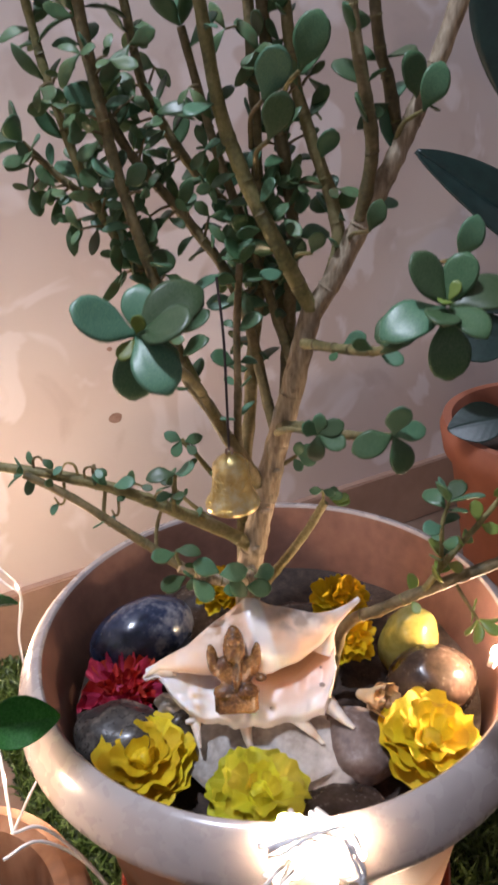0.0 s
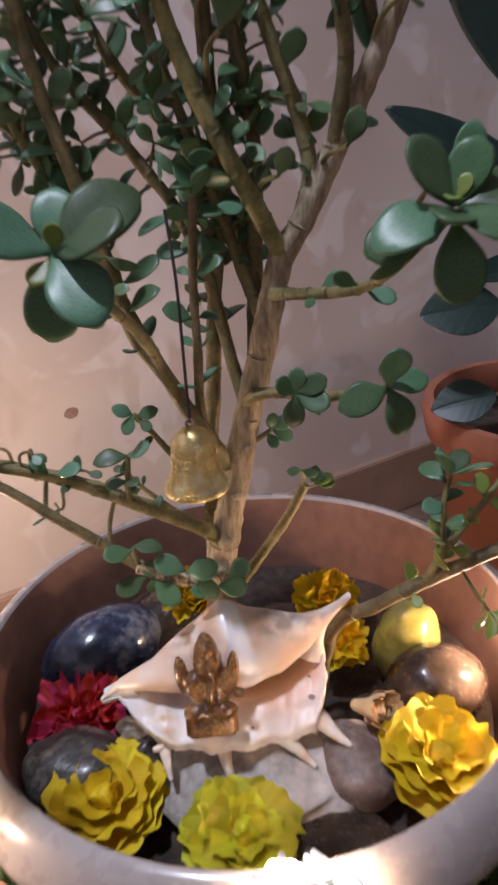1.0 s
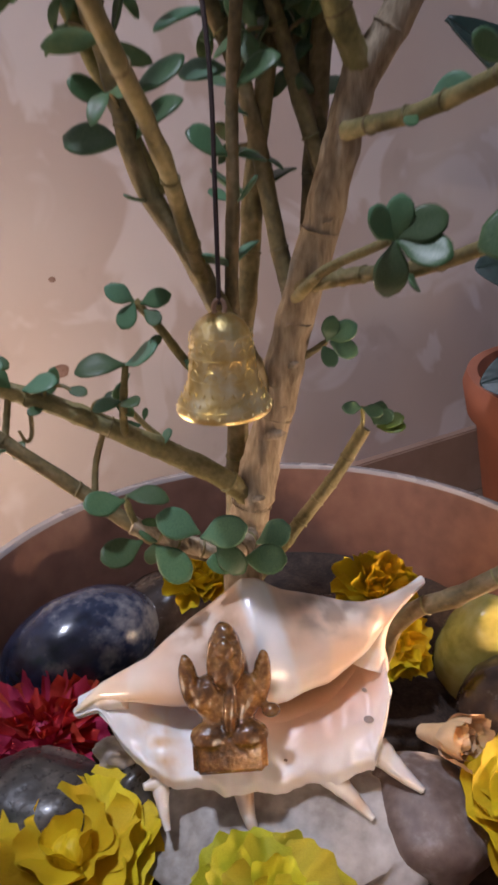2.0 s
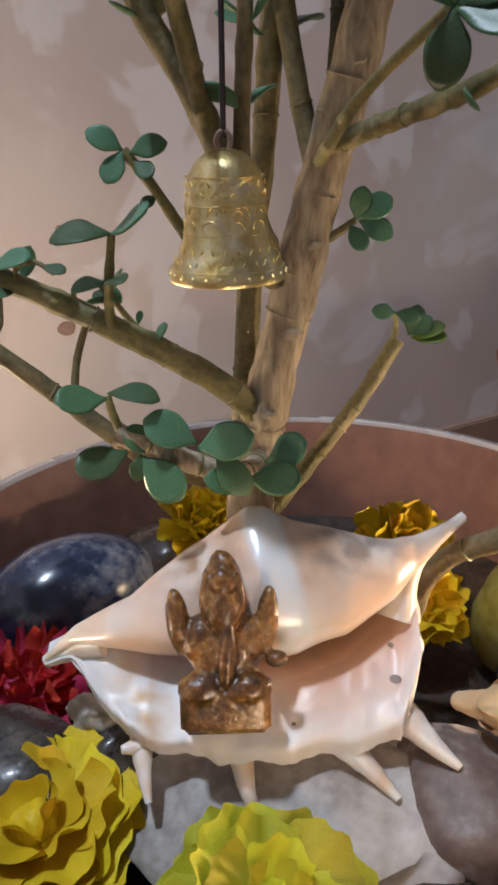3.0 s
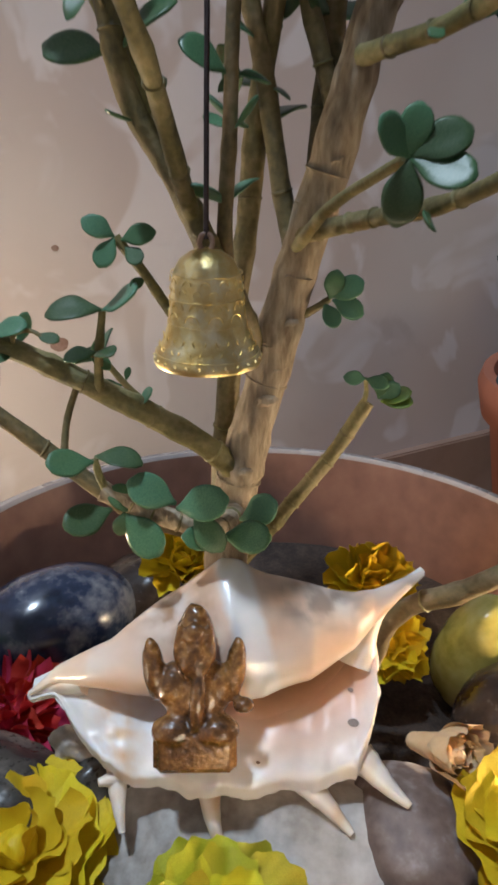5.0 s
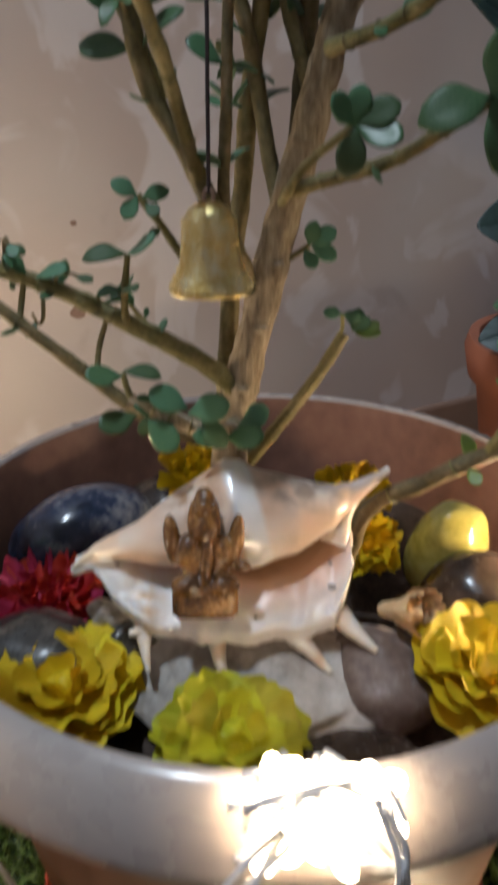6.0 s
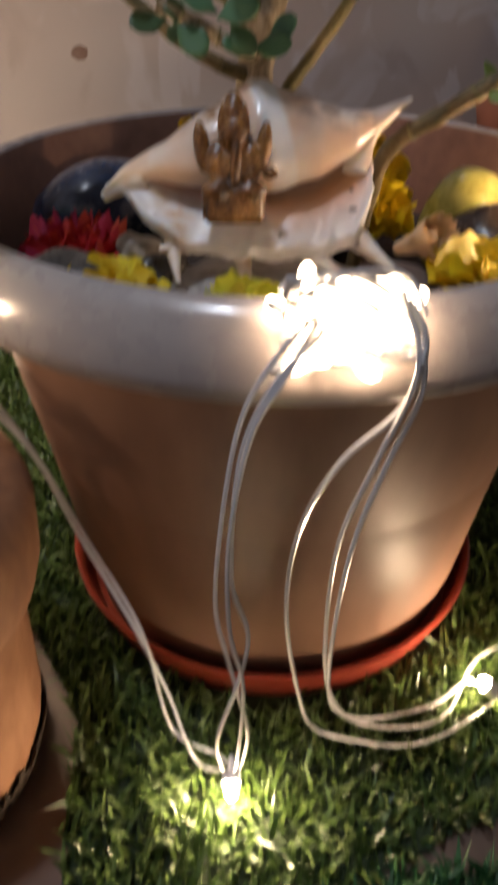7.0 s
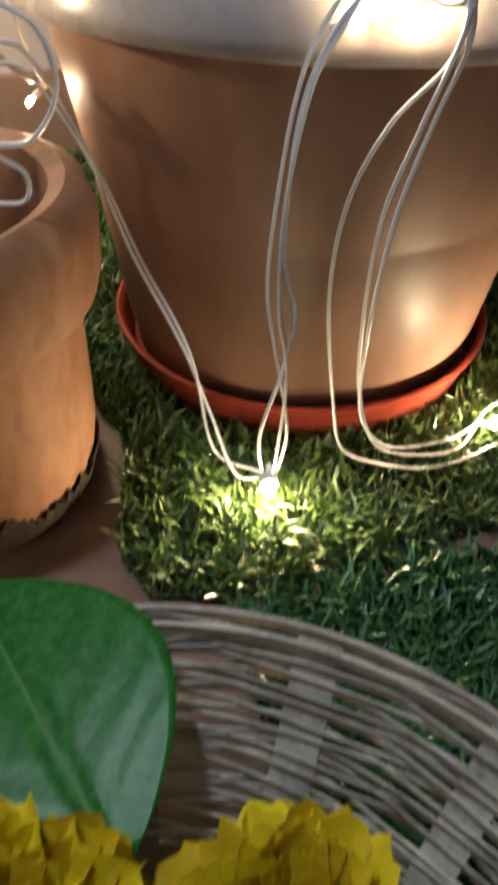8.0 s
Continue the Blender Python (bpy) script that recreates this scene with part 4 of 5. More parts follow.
branch([(-0.027, -0.030, 0.460), (-0.036, -0.075, 0.505), (-0.046, -0.125, 0.538), (-0.052, -0.158, 0.558)], 0.0030, 0.0018, 0, 0.018, 0.4, tip=False)
for fwd, nrm, k in (((-1, -0.2, 0.45), (0.1, -0.7, 0.7), 0.027), ((0.9, -0.5, 0.25), (0, -0.6, 0.8), 0.028), ((0.8, 0.1, 0.6), (-0.2, -0.9, 0.4), 0.030), ((0.45, -0.7, -0.55), (0.2, -0.8, 0.5), 0.028), ((-0.15, -0.2, -1), (0.2, -1, 0.1), 0.026), ((0.5, 0.3, -0.8), (0.1, -1, 0.2), 0.024), ((0.1, 0.4, 0.9), (0, -1, 0.3), 0.020)):
    leaf((-0.052, -0.160, 0.560), fwd, nrm, k * 1.05)
leaf((-0.053, -0.161, 0.559), (-0.4, -0.4, -0.5), (0, -0.8, 0.6), 0.011, True)
leaf((-0.052, -0.161, 0.561), (0.3, -0.3, 0.8), (0, -0.9, 0.3), 0.010, True)
# larger leaves that stand out before the crown
for at, k in (((0.030, -0.060, 0.668), 0.026), ((0.012, -0.060, 0.656), 0.026), ((0.014, -0.060, 0.637), 0.024), ((0.092, -0.050, 0.645), 0.022), ((0.112, -0.060, 0.573), 0.022), ((0.066, -0.050, 0.585), 0.016), ((0.035, -0.050, 0.574), 0.014)):
    leaf(Vector(at) + Vector((-0.006, 0.004, -k * 0.5)), (0.35, -0.25, 0.9), (0.1, -0.95, 0.3), k)
    branch([Vector(at) + Vector((-0.006, 0.004, -k * 0.5)), Vector(at) + Vector((-0.012, 0.024, -k * 0.8)), Vector(at) + Vector((-0.012, 0.050, -k * 1.4))], 0.0010, 0.0016, 0, tip=False, name="twig")
# leaves low on the trunk
for at, fwd, nrm, k in (((-0.061, -0.050, 0.384), (-0.9, -0.3, 0.0), (0, -0.7, 0.7), 0.018), ((-0.061, -0.048, 0.385), (0.9, -0.2, 0.15), (0, -0.3, 1), 0.018), ((-0.056, -0.050, 0.366), (-0.9, -0.4, -0.25), (0, -0.8, 0.6), 0.020),
                        ((-0.052, -0.050, 0.364), (0.7, -0.4, -0.6), (0, -0.9, 0.3), 0.022), ((-0.052, -0.050, 0.365), (-0.2, -0.4, -0.8), (0, -0.9, 0.1), 0.010), ((-0.034, -0.050, 0.368), (-0.8, -0.2, 0.55), (0, -0.8, 0.6), 0.021),
                        ((-0.034, -0.050, 0.366), (0.9, -0.3, 0.35), (0, -0.9, 0.5), 0.022), ((-0.028, -0.050, 0.364), (0.5, -0.5, -0.5), (0, -0.9, 0.3), 0.018), ((-0.046, -0.047, 0.364), (-0.6, -0.1, 0.5), (0, -0.7, 0.7), 0.016),
                        ((-0.018, -0.048, 0.354), (0.9, -0.3, 0.10), (0, -0.8, 0.6), 0.021), ((-0.012, -0.040, 0.356), (0.8, -0.2, 0.45), (0, -0.7, 0.6), 0.020), ((-0.020, -0.048, 0.352), (-0.5, -0.5, 0.4), (0, -0.8, 0.6), 0.016)):
    leaf(at, fwd, nrm, k * 0.88)

# knots and an old cut on the trunk
for at, k in (((-0.002, -0.0212, 0.395), 1.0), ((-0.010, -0.0210, 0.366), 0.7), ((0.006, -0.0205, 0.424), 0.6)):
    part("knot", blob(0.0042 * k, 0.0016, 0.0020 * k, 0.35, seed=k), BARK, plant, m=pose(*(Vector(at) - P0), 0, -12, 0))

# rings and scars on the bark
scar_rnd = random.Random(5)
trunk_line = spline([(-0.018, -0.012, 0.310), (-0.015, -0.012, 0.345), (-0.009, -0.012, 0.372), (-0.002, -0.012, 0.400), (0.008, -0.012, 0.440), (0.022, -0.012, 0.490)], 12)
for k in range(13):
    c = trunk_line[scar_rnd.randrange(2, len(trunk_line) - 3)]
    f = (c.z - 0.228) / 0.302
    r = 0.0098 + (0.0068 - 0.0098) * f
    a0, span, drop = scar_rnd.uniform(3.4, 5.4), scar_rnd.uniform(0.5, 1.3), scar_rnd.uniform(-0.002, 0.002)
    ridge = [Vector((c.x + r * 1.03 * math.cos(a0 + span * (j / 5 - 0.5)), c.y + r * 1.03 * math.sin(a0 + span * (j / 5 - 0.5)), c.z + drop * j / 5 + scar_rnd.uniform(-0.0004, 0.0004))) for j in range(6)]
    part("bark_ridge", tube(local(ridge), 0.0006, 0.0003, 6, 3, 0.4), BARK, plant)

# leaf-scar rings on the thicker stems
for line, r0, r1 in STEMS:
    if r0 < 0.0030:
        continue
    f = 0.12
    while f < 0.92:
        i = min(len(line) - 2, int(f * (len(line) - 1)))
        d = (line[i + 1] - line[i]).normalized()
        e1 = d.orthogonal().normalized()
        e2 = d.cross(e1)
        r = (r0 + (r1 - r0) * f) * 0.99
        loop = [line[i] + (e1 * math.cos(k * math.pi / 6) + e2 * math.sin(k * math.pi / 6)) * r + d * 0.0005 * math.sin(k * math.pi / 6 + f * 9) for k in range(13)]
        part("leaf_scar", tube(local(loop), 0.0005, 0.0005, 6, 2, 0.3), BARK if r0 > 0.006 else STEM, plant)
        f += scar_rnd.uniform(0.11, 0.24)

# the fine shoots that fill the upper crown
shoot_rnd = random.Random(33)
fill_leaves, fill_twigs = bmesh.new(), bmesh.new()


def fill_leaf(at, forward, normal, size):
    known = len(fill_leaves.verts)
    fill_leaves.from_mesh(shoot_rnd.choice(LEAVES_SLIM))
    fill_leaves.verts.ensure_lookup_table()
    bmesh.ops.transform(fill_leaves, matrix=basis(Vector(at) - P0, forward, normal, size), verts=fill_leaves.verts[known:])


def shoots(points, n, start, end, size):
    line = spline(points, 12)
    for k in range(n):
        f = start + (end - start) * (k + shoot_rnd.random()) / n
        i = min(len(line) - 2, int(f * (len(line) - 1)))
        d = (line[i + 1] - line[i]).normalized()
        side = Matrix.Rotation(shoot_rnd.uniform(0, 6.28), 3, d) @ d.orthogonal().normalized()
        out = (side + d * shoot_rnd.uniform(0.2, 0.8) + Vector((0, 0, shoot_rnd.uniform(-0.5, 0.4)))).normalized()
        long = shoot_rnd.uniform(0.006, 0.018)
        tip = line[i] + out * long
        tube(local([line[i], line[i] + out * long * 0.5 + Vector((0, 0, 0.001)), tip]), 0.0010, 0.0007, 5, 2, bm=fill_twigs)
        for j in range(shoot_rnd.choice((2, 2, 3, 4))):
            spin = Matrix.Rotation(j * 2.2 + shoot_rnd.uniform(-0.4, 0.4), 3, out) @ out.orthogonal().normalized()
            fwd = (spin + out * shoot_rnd.uniform(0.1, 0.9) + Vector((0, 0, shoot_rnd.uniform(-0.7, 0.4)))).normalized()
            fill_leaf(tip - out * long * 0.2 * (j // 2), fwd, Vector((shoot_rnd.uniform(-0.6, 0.6), -0.7, shoot_rnd.uniform(-0.1, 0.9))), size * shoot_rnd.uniform(0.65, 1.2))


shoots([(-0.046, -0.030, 0.496), (-0.060, -0.030, 0.559), (-0.074, -0.030, 0.623), (-0.083, -0.03, 0.71)], 15, 0.1, 0.95, 0.015)
shoots([(-0.007, 0.0, 0.518), (-0.033, 0.0, 0.572), (-0.067, 0.0, 0.617), (-0.09, 0.0, 0.69)], 15, 0.05, 0.95, 0.015)
shoots([(0.0, 0.020, 0.568), (-0.040, 0.020, 0.615), (-0.060, 0.020, 0.656), (-0.066, 0.02, 0.70)], 12, 0.05, 0.95, 0.015)
shoots([(-0.068, -0.012, 0.562), (-0.098, 0.0, 0.598), (-0.128, 0.0, 0.628)], 12, 0.1, 0.95, 0.015)
shoots([(-0.062, -0.02, 0.54), (-0.09, -0.016, 0.60), (-0.112, -0.012, 0.70)], 14, 0.1, 0.95, 0.015)
shoots([(0.008, -0.004, 0.53), (-0.004, -0.004, 0.57), (-0.034, -0.004, 0.68)], 10, 0.1, 0.95, 0.015)
shoots([(0.021, 0.002, 0.549), (0.018, 0.0, 0.617), (0.008, 0.0, 0.71)], 10, 0.1, 0.95, 0.015)
shoots([(-0.006, 0.004, 0.49), (0.002, 0.002, 0.57), (0.002, 0.0, 0.70)], 10, 0.1, 0.95, 0.014)
shoots([(0.049, -0.002, 0.562), (0.036, 0.0, 0.616), (0.020, 0.0, 0.70)], 8, 0.1, 0.95, 0.015)
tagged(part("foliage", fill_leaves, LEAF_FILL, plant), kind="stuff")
tagged(part("brushwood", fill_twigs, STEM, plant), kind="stuff")

# ---- bell ----
bell = thing("hanging_bell", (-0.0220, -0.057, 0.4215), "small embossed golden brass bell hung from a dark cord", "bell")
part("bell_body", lathe([(0.0162, 0.0), (0.0166, 0.0012), (0.0160, 0.0032), (0.0140, 0.0062), (0.0122, 0.0105), (0.0112, 0.0165), (0.0107, 0.0235), (0.0098, 0.0275), (0.0078, 0.0310), (0.0046, 0.0332), (0.0008, 0.0340),
                         (0.0008, 0.0325), (0.0044, 0.0318), (0.0090, 0.0265), (0.0104, 0.0160), (0.0130, 0.0060), (0.0152, 0.0006)], 64, close=True), GOLD, bell)
ring = bmesh.new()
tube([(0.0019 * math.cos(a), 0, 0.0355 + 0.0026 * math.sin(a)) for a in [k * math.pi / 4 for k in range(9)]], 0.0008, 0.0008, 6, 3, bm=ring)
part("loop", ring, SKIRTING, bell, "brown metal loop")
for k in range(26):
    a = k * 2 * math.pi / 26
    part("bead", blob(0.0006, 0.0006, 0.0006, 0, sub=1), GOLD, bell, m=pose(0.0163 * math.cos(a), 0.0163 * math.sin(a), 0.0022))
arch = mesh_of("ornament", tube([(0.0017 * math.cos(k * math.pi / 6), -0.0001, 0.0017 * math.sin(k * math.pi / 6)) for k in range(7)], 0.00019, 0.00019, 5, 2), GOLD)
for r, z, n, k2 in ((0.0109, 0.0248, 12, 0.8), (0.0110, 0.0222, 14, 0.7), (0.0112, 0.0178, 10, 1.35), (0.0112, 0.0178, 10, 0.75), (0.0115, 0.0142, 10, 1.3), (0.0118, 0.0124, 10, 0.8), (0.0133, 0.0094, 12, 1.2), (0.0148, 0.0064, 14, 0.9)):
    for k in range(n):
        a = 2 * math.pi * k / n + z * 40 * (k2 > 1)
        piece("ornament", arch, bell, pose((r - 0.0003) * math.cos(a), (r - 0.0003) * math.sin(a), z, 0, 0, math.degrees(a) + 90) @ Matrix.Diagonal((k2, 1, k2 * (-1 if z < 0.013 else 1), 1)))
for r, z in ((0.0105, 0.0272), (0.0112, 0.0200), (0.0118, 0.0128), (0.0158, 0.0036)):
    part("band", tube([(r * math.cos(k * math.pi / 12), r * math.sin(k * math.pi / 12), z) for k in range(25)], 0.00024, 0.00024, 5, 2), GOLD, bell)
part("cord", tube([(0.0, 0, 0.0365), (0.0006, 0, 0.07), (0.001, 0.004, 0.105), (-0.001, 0.014, 0.135)], 0.0008, 0.0008, 6), CORD, bell, "thin dark cord")


# ---- string lights ----
def wire(parent, points, r=0.0011):
    return part("wire", tube(points, r, r, 6, 6), WIRE, parent)


def bulb(parent, at, toward, material, r=0.0034, cover=0.0):
    d = Vector(toward).normalized()
    m = d.to_track_quat("Z", "Y").to_matrix().to_4x4()
    m.translation = Vector(at)
    stem = part("led_holder", lathe([(0.0005, -0.012), (0.0018, -0.011), (0.0022, -0.004), (0.0020, -0.001), (0.0005, 0.0)], 10), WIRE, parent, m=m)
    # opaque collar added to keep the bulb's light off the pot body or turf
    if cover:
        part("light_baffle", lathe([(r * 1.12, -0.004), (r * 1.18, r * cover), (r * 1.05, r * cover), (r * 1.0, -0.003)], 14, close=True), WIRE, stem)
    part("led_bulb", blob(r * 0.85, r * 0.85, r * 1.25, 0, sub=2), material, stem, m=pose(0, 0, r))


lights = thing("string_lights", (0.013, -0.196, 0.290), "clear wire string lights with warm white glowing bulbs", "lights")
L0 = Vector((0.013, -0.196, 0.290))
rel = lambda pts: [Vector(p) - L0 for p in pts]
lr = random.Random(5)
for k in range(34):
    at = Vector((lr.uniform(-0.022, 0.020), lr.uniform(0.004, 0.018), 0))
    at.z = -0.027 + 1.55 * at.y + lr.uniform(0.0, 0.010)
    bulb(lights, at, (lr.uniform(-1, 1), lr.uniform(-1, 0.3), lr.uniform(-0.4, 1)), LED_BUNCH, 0.0042)
for k in range(5):
    a = 0.6 * k
    wire(lights, [(0.024 * math.cos(t + a) * 1.0, 0.006 * math.sin(t * 2 + a), 0.004 + 0.015 * math.sin(t)) for t in [j * 0.8 for j in range(8)]], 0.0009)
wire(lights, rel([(0.000, -0.198, 0.295), (-0.013, -0.202, 0.282), (-0.025, -0.202, 0.257), (-0.032, -0.202, 0.216), (-0.036, -0.202, 0.163), (-0.031, -0.202, 0.126), (-0.022, -0.202, 0.075), (-0.024, -0.2, 0.045), (-0.028, -0.2, 0.03)]))
wire(lights, rel([(0.002, -0.200, 0.290), (-0.015, -0.204, 0.270), (-0.026, -0.203, 0.237), (-0.029, -0.204, 0.179), (-0.022, -0.204, 0.145), (-0.027, -0.204, 0.110), (-0.037, -0.203, 0.066), (-0.034, -0.2, 0.035), (-0.03, -0.198, 0.03)]))
wire(lights, rel([(0.001, -0.196, 0.292), (-0.010, -0.204, 0.275), (-0.022, -0.205, 0.250), (-0.030, -0.206, 0.200), (-0.030, -0.206, 0.150), (-0.024, -0.205, 0.11), (-0.027, -0.203, 0.05), (-0.029, -0.2, 0.032)]))
wire(lights, rel([(0.030, -0.196, 0.300), (0.037, -0.200, 0.285), (0.032, -0.200, 0.260), (0.012, -0.199, 0.235), (-0.002, -0.198, 0.199), (-0.005, -0.196, 0.149), (0.004, -0.188, 0.083), (0.016, -0.172, 0.03), (0.040, -0.172, 0.017), (0.070, -0.175, 0.016), (0.098, -0.166, 0.016), (0.128, -0.147, 0.016)]))
wire(lights, rel([(0.028, -0.194, 0.302), (0.035, -0.202, 0.276), (0.025, -0.200, 0.235), (0.015, -0.197, 0.193), (0.014, -0.192, 0.134), (0.020, -0.184, 0.08), (0.040, -0.165, 0.025), (0.072, -0.164, 0.017), (0.097, -0.156, 0.018), (0.124, -0.119, 0.02), (0.16, -0.10, 0.018)]))
wire(lights, rel([(0.032, -0.195, 0.298), (0.038, -0.201, 0.270), (0.029, -0.201, 0.235), (0.020, -0.199, 0.190), (0.017, -0.194, 0.120), (0.024, -0.180, 0.06), (0.05, -0.160, 0.02), (0.09, -0.150, 0.018), (0.115, -0.135, 0.02), (0.13, -0.145, 0.016)]))
wire(lights, rel([(-0.028, -0.199, 0.03), (-0.037, -0.180, 0.017), (-0.064, -0.166, 0.022), (-0.078, -0.150, 0.085), (-0.106, -0.128, 0.135), (-0.128, -0.122, 0.19), (-0.150, -0.130, 0.24), (-0.165, -0.14, 0.25)]))
wire(lights, rel([(-0.031, -0.198, 0.03), (-0.050, -0.182, 0.016), (-0.066, -0.158, 0.045), (-0.083, -0.148, 0.09), (-0.110, -0.126, 0.135), (-0.130, -0.120, 0.188), (-0.152, -0.135, 0.235), (-0.17, -0.15, 0.24)]))
bulb(lights, Vector((-0.030, -0.202, 0.030)) - L0, (0.0, -0.8, -0.25), LED, 0.0046, 0.5)
bulb(lights, Vector((0.1265, -0.142, 0.022)) - L0, (-0.75, 0.3, 0.6), LED, 0.0044, 1.0)
bulb(lights, Vector((0.150, -0.050, 0.288)) - L0, (0.2, -0.2, 1), LED, 0.0038)
bulb(lights, Vector((-0.180, -0.022, 0.187)) - L0, (-0.6, -0.2, -0.5), LED, 0.0023)
wire(lights, rel([(-0.165, -0.14, 0.25), (-0.172, -0.08, 0.22), (-0.172, -0.02, 0.193)]), 0.0010)
bulb(lights, Vector((-0.262, 0.060, 0.255)) - L0, (0, 0.3, 1), LED, 0.0062)
wire(lights, rel([(-0.165, -0.14, 0.25), (-0.20, -0.06, 0.25), (-0.24, 0.0, 0.24), (-0.262, 0.058, 0.246)]))
wire(lights, rel([(0.150, -0.050, 0.276), (0.166, -0.036, 0.292), (0.180, -0.022, 0.293), (0.196, -0.012, 0.268), (0.196, 0.0, 0.150), (0.190, -0.03, 0.03), (0.16, -0.10, 0.018)]), 0.0010)

wire(lights, rel([(-0.165, -0.19, 0.285), (-0.140, -0.2, 0.277), (-0.127, -0.2, 0.268), (-0.123, -0.2, 0.247), (-0.136, -0.2, 0.227), (-0.156, -0.2, 0.223), (-0.142, -0.2, 0.213), (-0.144, -0.2, 0.200), (-0.162, -0.2, 0.199)]), 0.0012)

bulb(lights, Vector((-0.205, -0.140, 0.275)) - L0, (-0.3, -0.2, 0.8), LED, 0.0027)
wire(lights, rel([(-0.165, -0.19, 0.285), (-0.190, -0.168, 0.282), (-0.205, -0.140, 0.265)]), 0.0010)

for k, lift in ((0, 0.0), (1, -0.012)):
    wire(lights, rel([(-0.262, 0.055, 0.247), (-0.236, 0.02, 0.385 + lift), (-0.196, 0.0, 0.349 + lift), (-0.184, 0.0, 0.326 + lift * 0.5), (-0.191, -0.004, 0.284), (-0.186, -0.012, 0.235), (-0.172, -0.02, 0.193)]), 0.0009)

# ---- the clay pot beside it ----
clay = thing("clay_pot", (-0.2245, -0.166, 0.0), "upright terracotta clay pot with thick rolled rim and mossy foot", "pot")
part("clay_body", lathe([(0.001, 0.0), (0.076, 0.0), (0.082, 0.006), (0.0870, 0.04), (0.0880, 0.100), (0.0890, 0.122), (0.0980, 0.133), (0.1020, 0.147), (0.1040, 0.174), (0.1000, 0.187), (0.090, 0.192), (0.081, 0.188), (0.077, 0.174), (0.073, 0.13), (0.069, 0.02), (0.001, 0.02)], 96, 0.010), CLAY, clay)
foot = lathe([(0.0770, 0.0005), (0.0834, 0.006), (0.0872, 0.018), (0.0878, 0.024), (0.0840, 0.014), (0.0765, 0.002)], 260, 0.010, close=True)
for v in foot.verts:
    if v.co.z > 0.01:
        v.co.z += 0.012 * noise.noise(v.co * 60) + 0.010 * abs(noise.noise(v.co * 260)) + 0.006 * noise.noise(v.co * 500)
part("clay_foot", foot, CLAY_BURNT, clay, "blackened mossy foot")
part("clay_soil", lathe([(0.001, 0.138), (0.04, 0.140), (0.073, 0.136), (0.072, 0.130), (0.001, 0.130)], 40, 0.03), SOIL, clay)


def broad_leaf_mesh(name, material, wide, curl, fold):
    def fn(u, v):
        s = 2 * u - 1
        w = wide * math.sin(math.pi * min(1, v * 0.97 + 0.02)) ** 0.75
        vein = -0.010 * math.exp(-(s / 0.05) ** 2)
        side = 0.004 * math.sin((v * 1.0 - abs(s) * 0.28) * 44) * abs(s) ** 0.5 * min(1, v * 4)
        return Vector((w * s, v, fold * abs(s) * w - curl * v * v + vein + side * wide))
    return mesh_of(name, sheet(24, 36, fn, 0.008), material)


BROAD = broad_leaf_mesh("leaf_blade", LEAF_BROAD, 0.36, 0.25, 0.18)
herb = thing("leafy_plant", (-0.221, -0.166, 0.137), "leafy plant with pointed glossy green leaves in the clay pot", "plant")
for at, fwd, nrm, k in (((0.046, 0.040, 0.180), (1.0, 0.1, 0.25), (0, -0.5, 1), 0.044), ((0.050, 0.030, 0.320), (0.9, 0.1, 0.65), (0.2, -0.2, 1), 0.040), ((0.036, 0.040, 0.262), (1.0, 0.2, 0.35), (-0.2, 0.3, 1), 0.045),
                        ((0.084, -0.084, 0.235), (0.5, 0.0, 0.8), (0, -0.8, 0.6), 0.030), ((-0.02, 0.0, 0.20), (-0.5, 0.6, 0.5), (0, -0.6, 1), 0.07)):
    piece("leaf", BROAD, herb, basis(at, fwd, nrm, k))
    part("stalk", tube([(-0.02, 0.02, 0.0), Vector(at) * 0.5 + Vector((-0.02, 0.02, 0.02)), at], 0.0022, 0.0012, 6), STEM, herb)

# ---- things behind ----
far_pot = thing("terracotta_pot", (0.385, 0.420, 0.0), "red terracotta pot with wide pale rim near the wall", "pot")
part("far_body", lathe([(0.001, 0.0), (0.095, 0.0), (0.100, 0.01), (0.132, 0.200), (0.142, 0.207), (0.148, 0.237), (0.145, 0.251), (0.134, 0.251), (0.126, 0.215), (0.095, 0.02), (0.001, 0.02)], 72, 0.01), CLAY_RED, far_pot)
part("far_soil", lathe([(0.001, 0.213), (0.126, 0.209), (0.124, 0.202), (0.001, 0.202)], 40), SOIL, far_pot)
RUBBER = broad_leaf_mesh("leaf_blade", LEAF_DARK, 0.15, 0.10, 0.22)
RUBBER_WIDE = broad_leaf_mesh("leaf_blade", LEAF_DARK, 0.36, 0.12, 0.10)
rubber = thing("rubber_plant", (0.385, 0.420, 0.210), "rubber plant with long dark blue-green leaves in terracotta pot", "plant")
part("rubber_stem", tube([(0, 0, 0), (0.01, 0.0, 0.12), (0.0, 0.01, 0.28), (0.01, 0, 0.45)], 0.007, 0.004, 8), STEM, rubber)
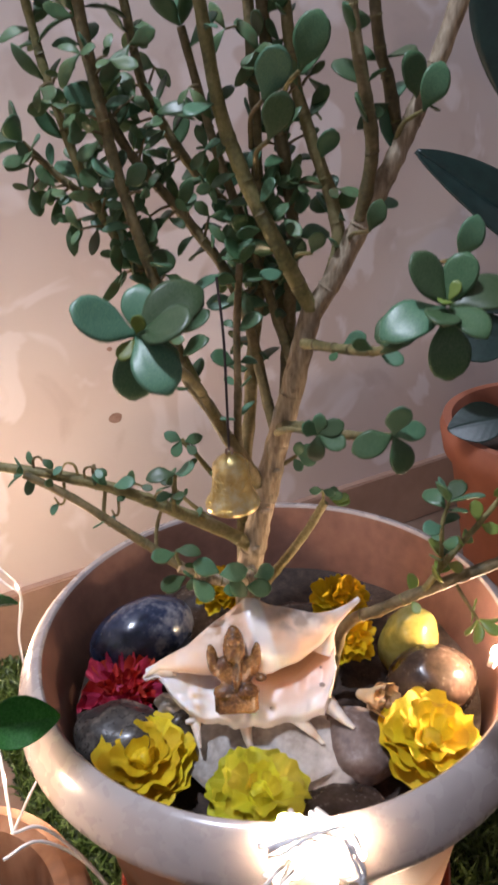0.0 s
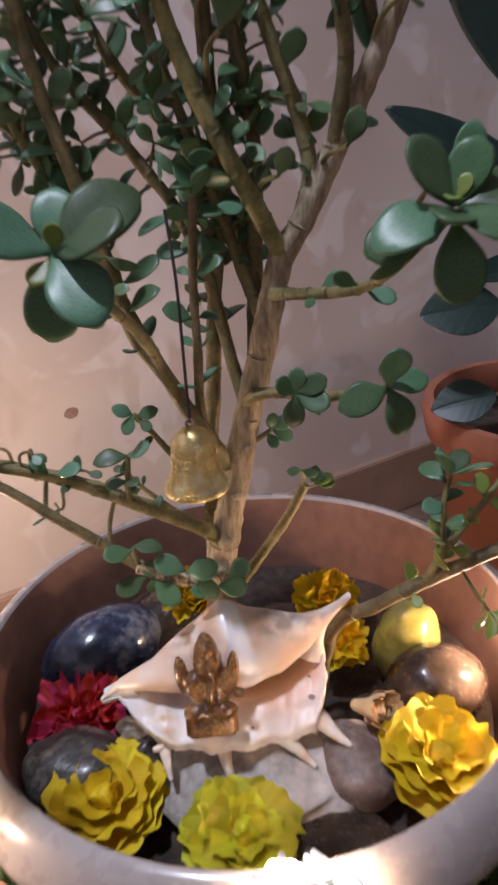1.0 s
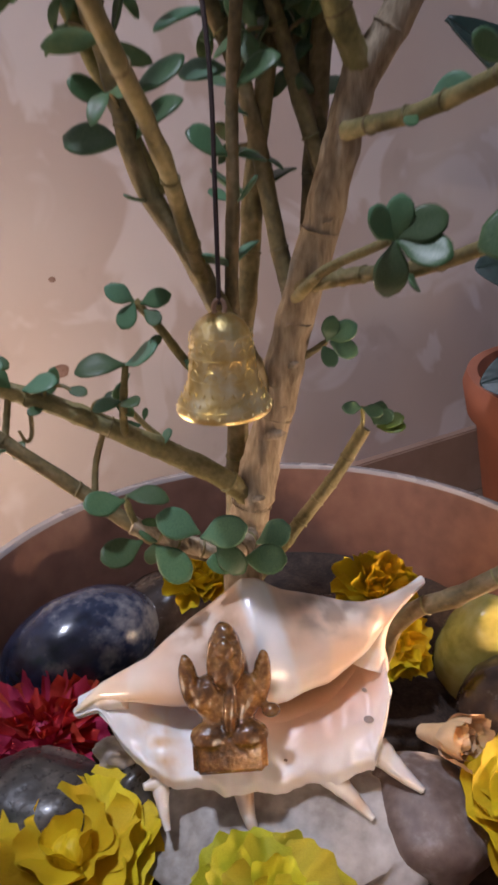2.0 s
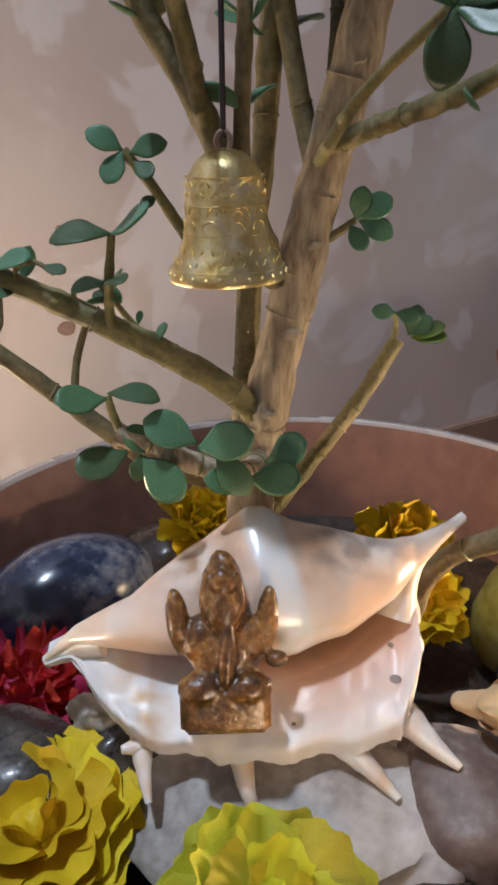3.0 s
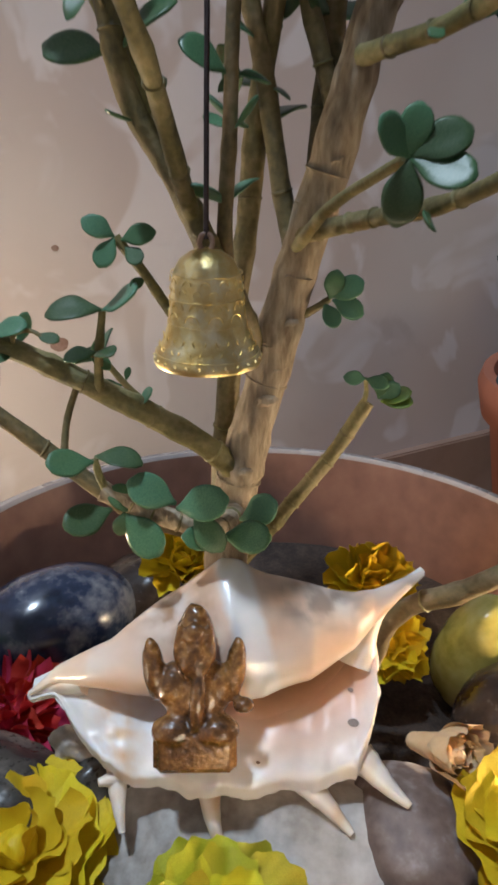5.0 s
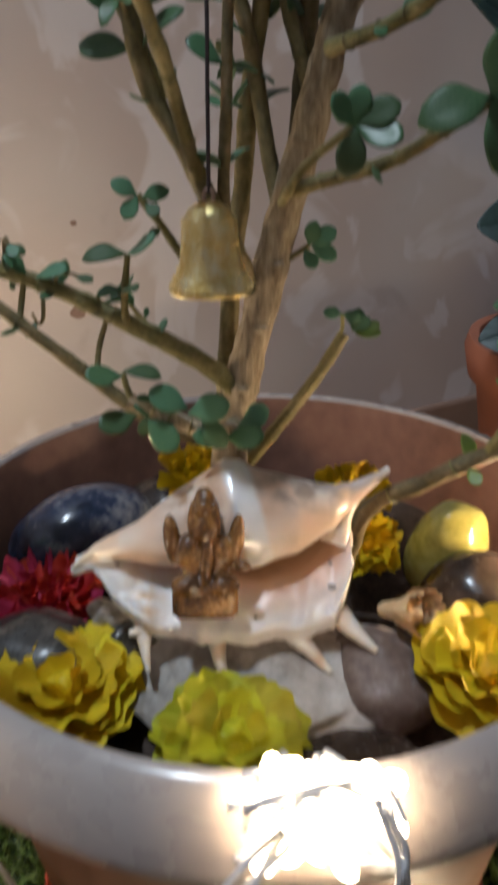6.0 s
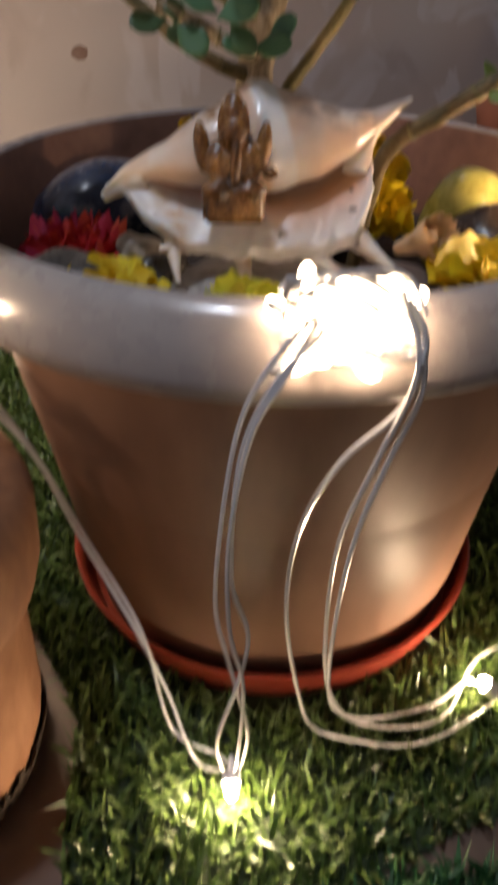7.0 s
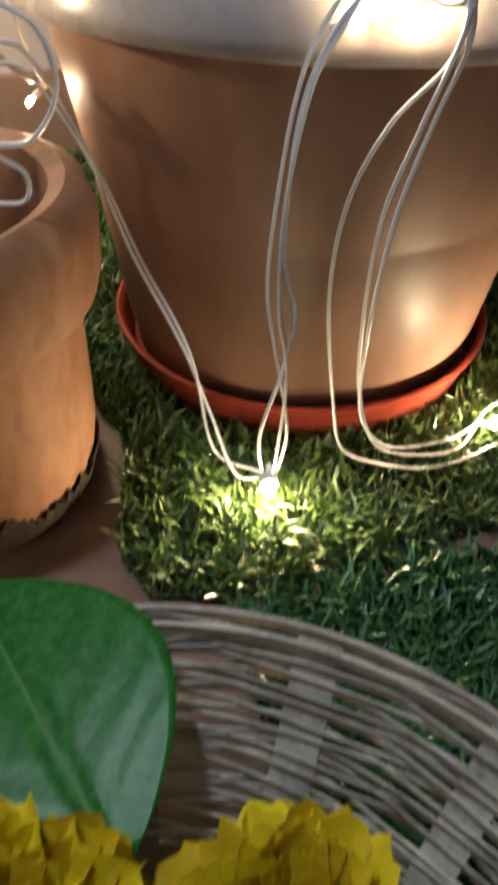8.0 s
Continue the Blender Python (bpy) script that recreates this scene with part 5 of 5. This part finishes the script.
for at, fwd, nrm, s, wide in (((0.01, 0.0, 0.22), (-0.80, -0.15, 0.66), (0.3, -0.8, 0.6), 0.26, 0), ((-0.052, 0.0, 0.375), (0.03, -0.1, 1), (0, -1, 0.1), 0.30, 1), ((0.0, 0, 0.20), (-0.8, -0.4, 0.10), (0, -0.6, 0.9), 0.14, 0),
                              ((0, 0, 0.3), (0.8, 0.1, 0.5), (0, -0.5, 0.9), 0.18, 0), ((-0.090, -0.06, 0.176), (-1, -0.1, 0.02), (0, -0.8, 0.6), 0.085, 1), ((-0.088, -0.06, 0.074), (-1, 0, -0.12), (0, -0.7, 0.7), 0.072, 1)):
    piece("leaf", RUBBER_WIDE if wide else RUBBER, rubber, basis(at, fwd, nrm, s))
    if Vector(at).to_2d().length > 0.03:
        part("stalk", tube([(0.005, 0.0, at[2] - 0.03), Vector(at) * 0.5 + Vector((0, 0, at[2] * 0.5 - 0.012)), at], 0.0030, 0.0022, 6), STEM, rubber)

# ---- the basket ----
B_AT = Vector((-0.081, -0.533, 0.004))
basket = thing("woven_basket", tuple(B_AT), "shallow round basket woven from weathered bamboo strips", "basket")
wr = random.Random(8)


def wall_point(a, f, off=0.0):
    """A place on the basket's wall: angle and height fraction."""
    r = 0.135 + 0.058 * f ** 0.7 + off
    return Vector((r * math.cos(a), r * math.sin(a), 0.008 + 0.078 * f))


def strip(points, wide, thick, material, name):
    bm = bmesh.new()
    line = spline(points, 4)
    rings = []
    for i, p in enumerate(line):
        d = (line[min(i + 1, len(line) - 1)] - line[max(i - 1, 0)]).normalized()
        out = Vector((p.x, p.y, 0)).normalized()
        up = out.cross(d).normalized()
        out = d.cross(up)
        rings.append([bm.verts.new(p + up * wide * a + out * thick * b) for a, b in ((-0.5, -0.5), (0.5, -0.5), (0.5, 0.5), (-0.5, 0.5))])
    for lo, hi in zip(rings, rings[1:]):
        for k in range(4):
            bm.faces.new((lo[k], lo[(k + 1) % 4], hi[(k + 1) % 4], hi[k]))
    bm.faces.new(rings[0])
    bm.faces.new(rings[-1])
    return part(name, bm, material, basket, smooth=False)


STAKES = 16
for k in range(STAKES):
    a = 2 * math.pi * k / STAKES + 0.05
    strip([(0.02 * math.cos(a), 0.02 * math.sin(a), 0.004), (0.07 * math.cos(a), 0.07 * math.sin(a), 0.005), wall_point(a, 0.02), wall_point(a, 0.3), wall_point(a, 0.65), wall_point(a, 1.0)], wr.uniform(0.015, 0.019), 0.0016, BAMBOO_DARK if k % 3 == 1 else BAMBOO, "stake")
for row in range(27):
    f = 0.03 + 0.94 * row / 26
    a0, ph, sway = wr.uniform(0, 6.28), wr.uniform(0, 6.28), wr.uniform(0.012, 0.035)
    pts = []
    for j in range(STAKES * 3 + 1):
        a = a0 + 2 * math.pi * j / (STAKES * 3)
        weave = 0.0026 * math.cos((a - 0.05) * STAKES / 2 + math.pi * (row % 2)) + wr.uniform(-0.0004, 0.0004)
        pts.append(wall_point(a, min(1, max(0, f + sway * math.sin(a * 3 + ph) + wr.uniform(-0.006, 0.006))), weave))
    strip(pts, wr.uniform(0.0024, 0.0052), 0.0011, BAMBOO, "weaver")
strip([wall_point(2 * math.pi * j / 48, 1.0, 0.003) + Vector((0, 0, 0.001)) for j in range(49)], 0.0055, 0.0024, BAMBOO, "rim_band")
strip([wall_point(2 * math.pi * j / 48, 1.0, -0.004) + Vector((0, 0, 0.0)) for j in range(49)], 0.0050, 0.0022, BAMBOO, "rim_band")
part("bottom", lathe([(0.001, 0.001), (0.136, 0.003), (0.138, 0.006), (0.136, 0.009), (0.001, 0.007)], 48), BAMBOO_DARK, basket)

big_leaf = broad_leaf_mesh("leaf_blade", LEAF_BROAD, 0.42, 0.08, 0.06)
lf = new("loose_leaf", big_leaf)
lf.matrix_basis = basis((-0.086, -0.430, 0.086), (-0.072, 0.100, 0.020), (0.1, -0.3, 0.95), 0.122)
tagged(lf, "large glossy dark green leaf lying in the basket", "leaf")


def on_blade(x, v):
    w = 0.42 * math.sin(math.pi * min(1, v * 0.97 + 0.02)) ** 0.75
    return Vector((x * w, v, 0.06 * abs(x) * w - 0.08 * v * v - 0.010 * math.exp(-(x / 0.05) ** 2) + 0.008))


part("midrib", tube([on_blade(0, 0.02 + 0.94 * k / 12) for k in range(13)], 0.010, 0.003, 6, 2), LEAF_VEIN, lf, "pale green midrib")
flower("full yellow marigold head in the woven basket", (-0.112, -0.460, 0.088), 0.042, PETALS_FINE, [(20, 0.0, 1.0), (18, 0.28, 0.98), (16, 0.55, 0.92), (12, 0.85, 0.82), (9, 1.15, 0.7)], (-5, 0, 0), 31, PETAL, "yellow flowers in the basket")
flower("full yellow marigold head in the woven basket", (-0.032, -0.447, 0.060), 0.042, PETALS_FINE, [(20, 0.0, 1.0), (18, 0.28, 0.98), (16, 0.55, 0.92), (12, 0.85, 0.82), (9, 1.15, 0.7)], (-8, 4, 40), 32, PETAL, "yellow flowers in the basket")
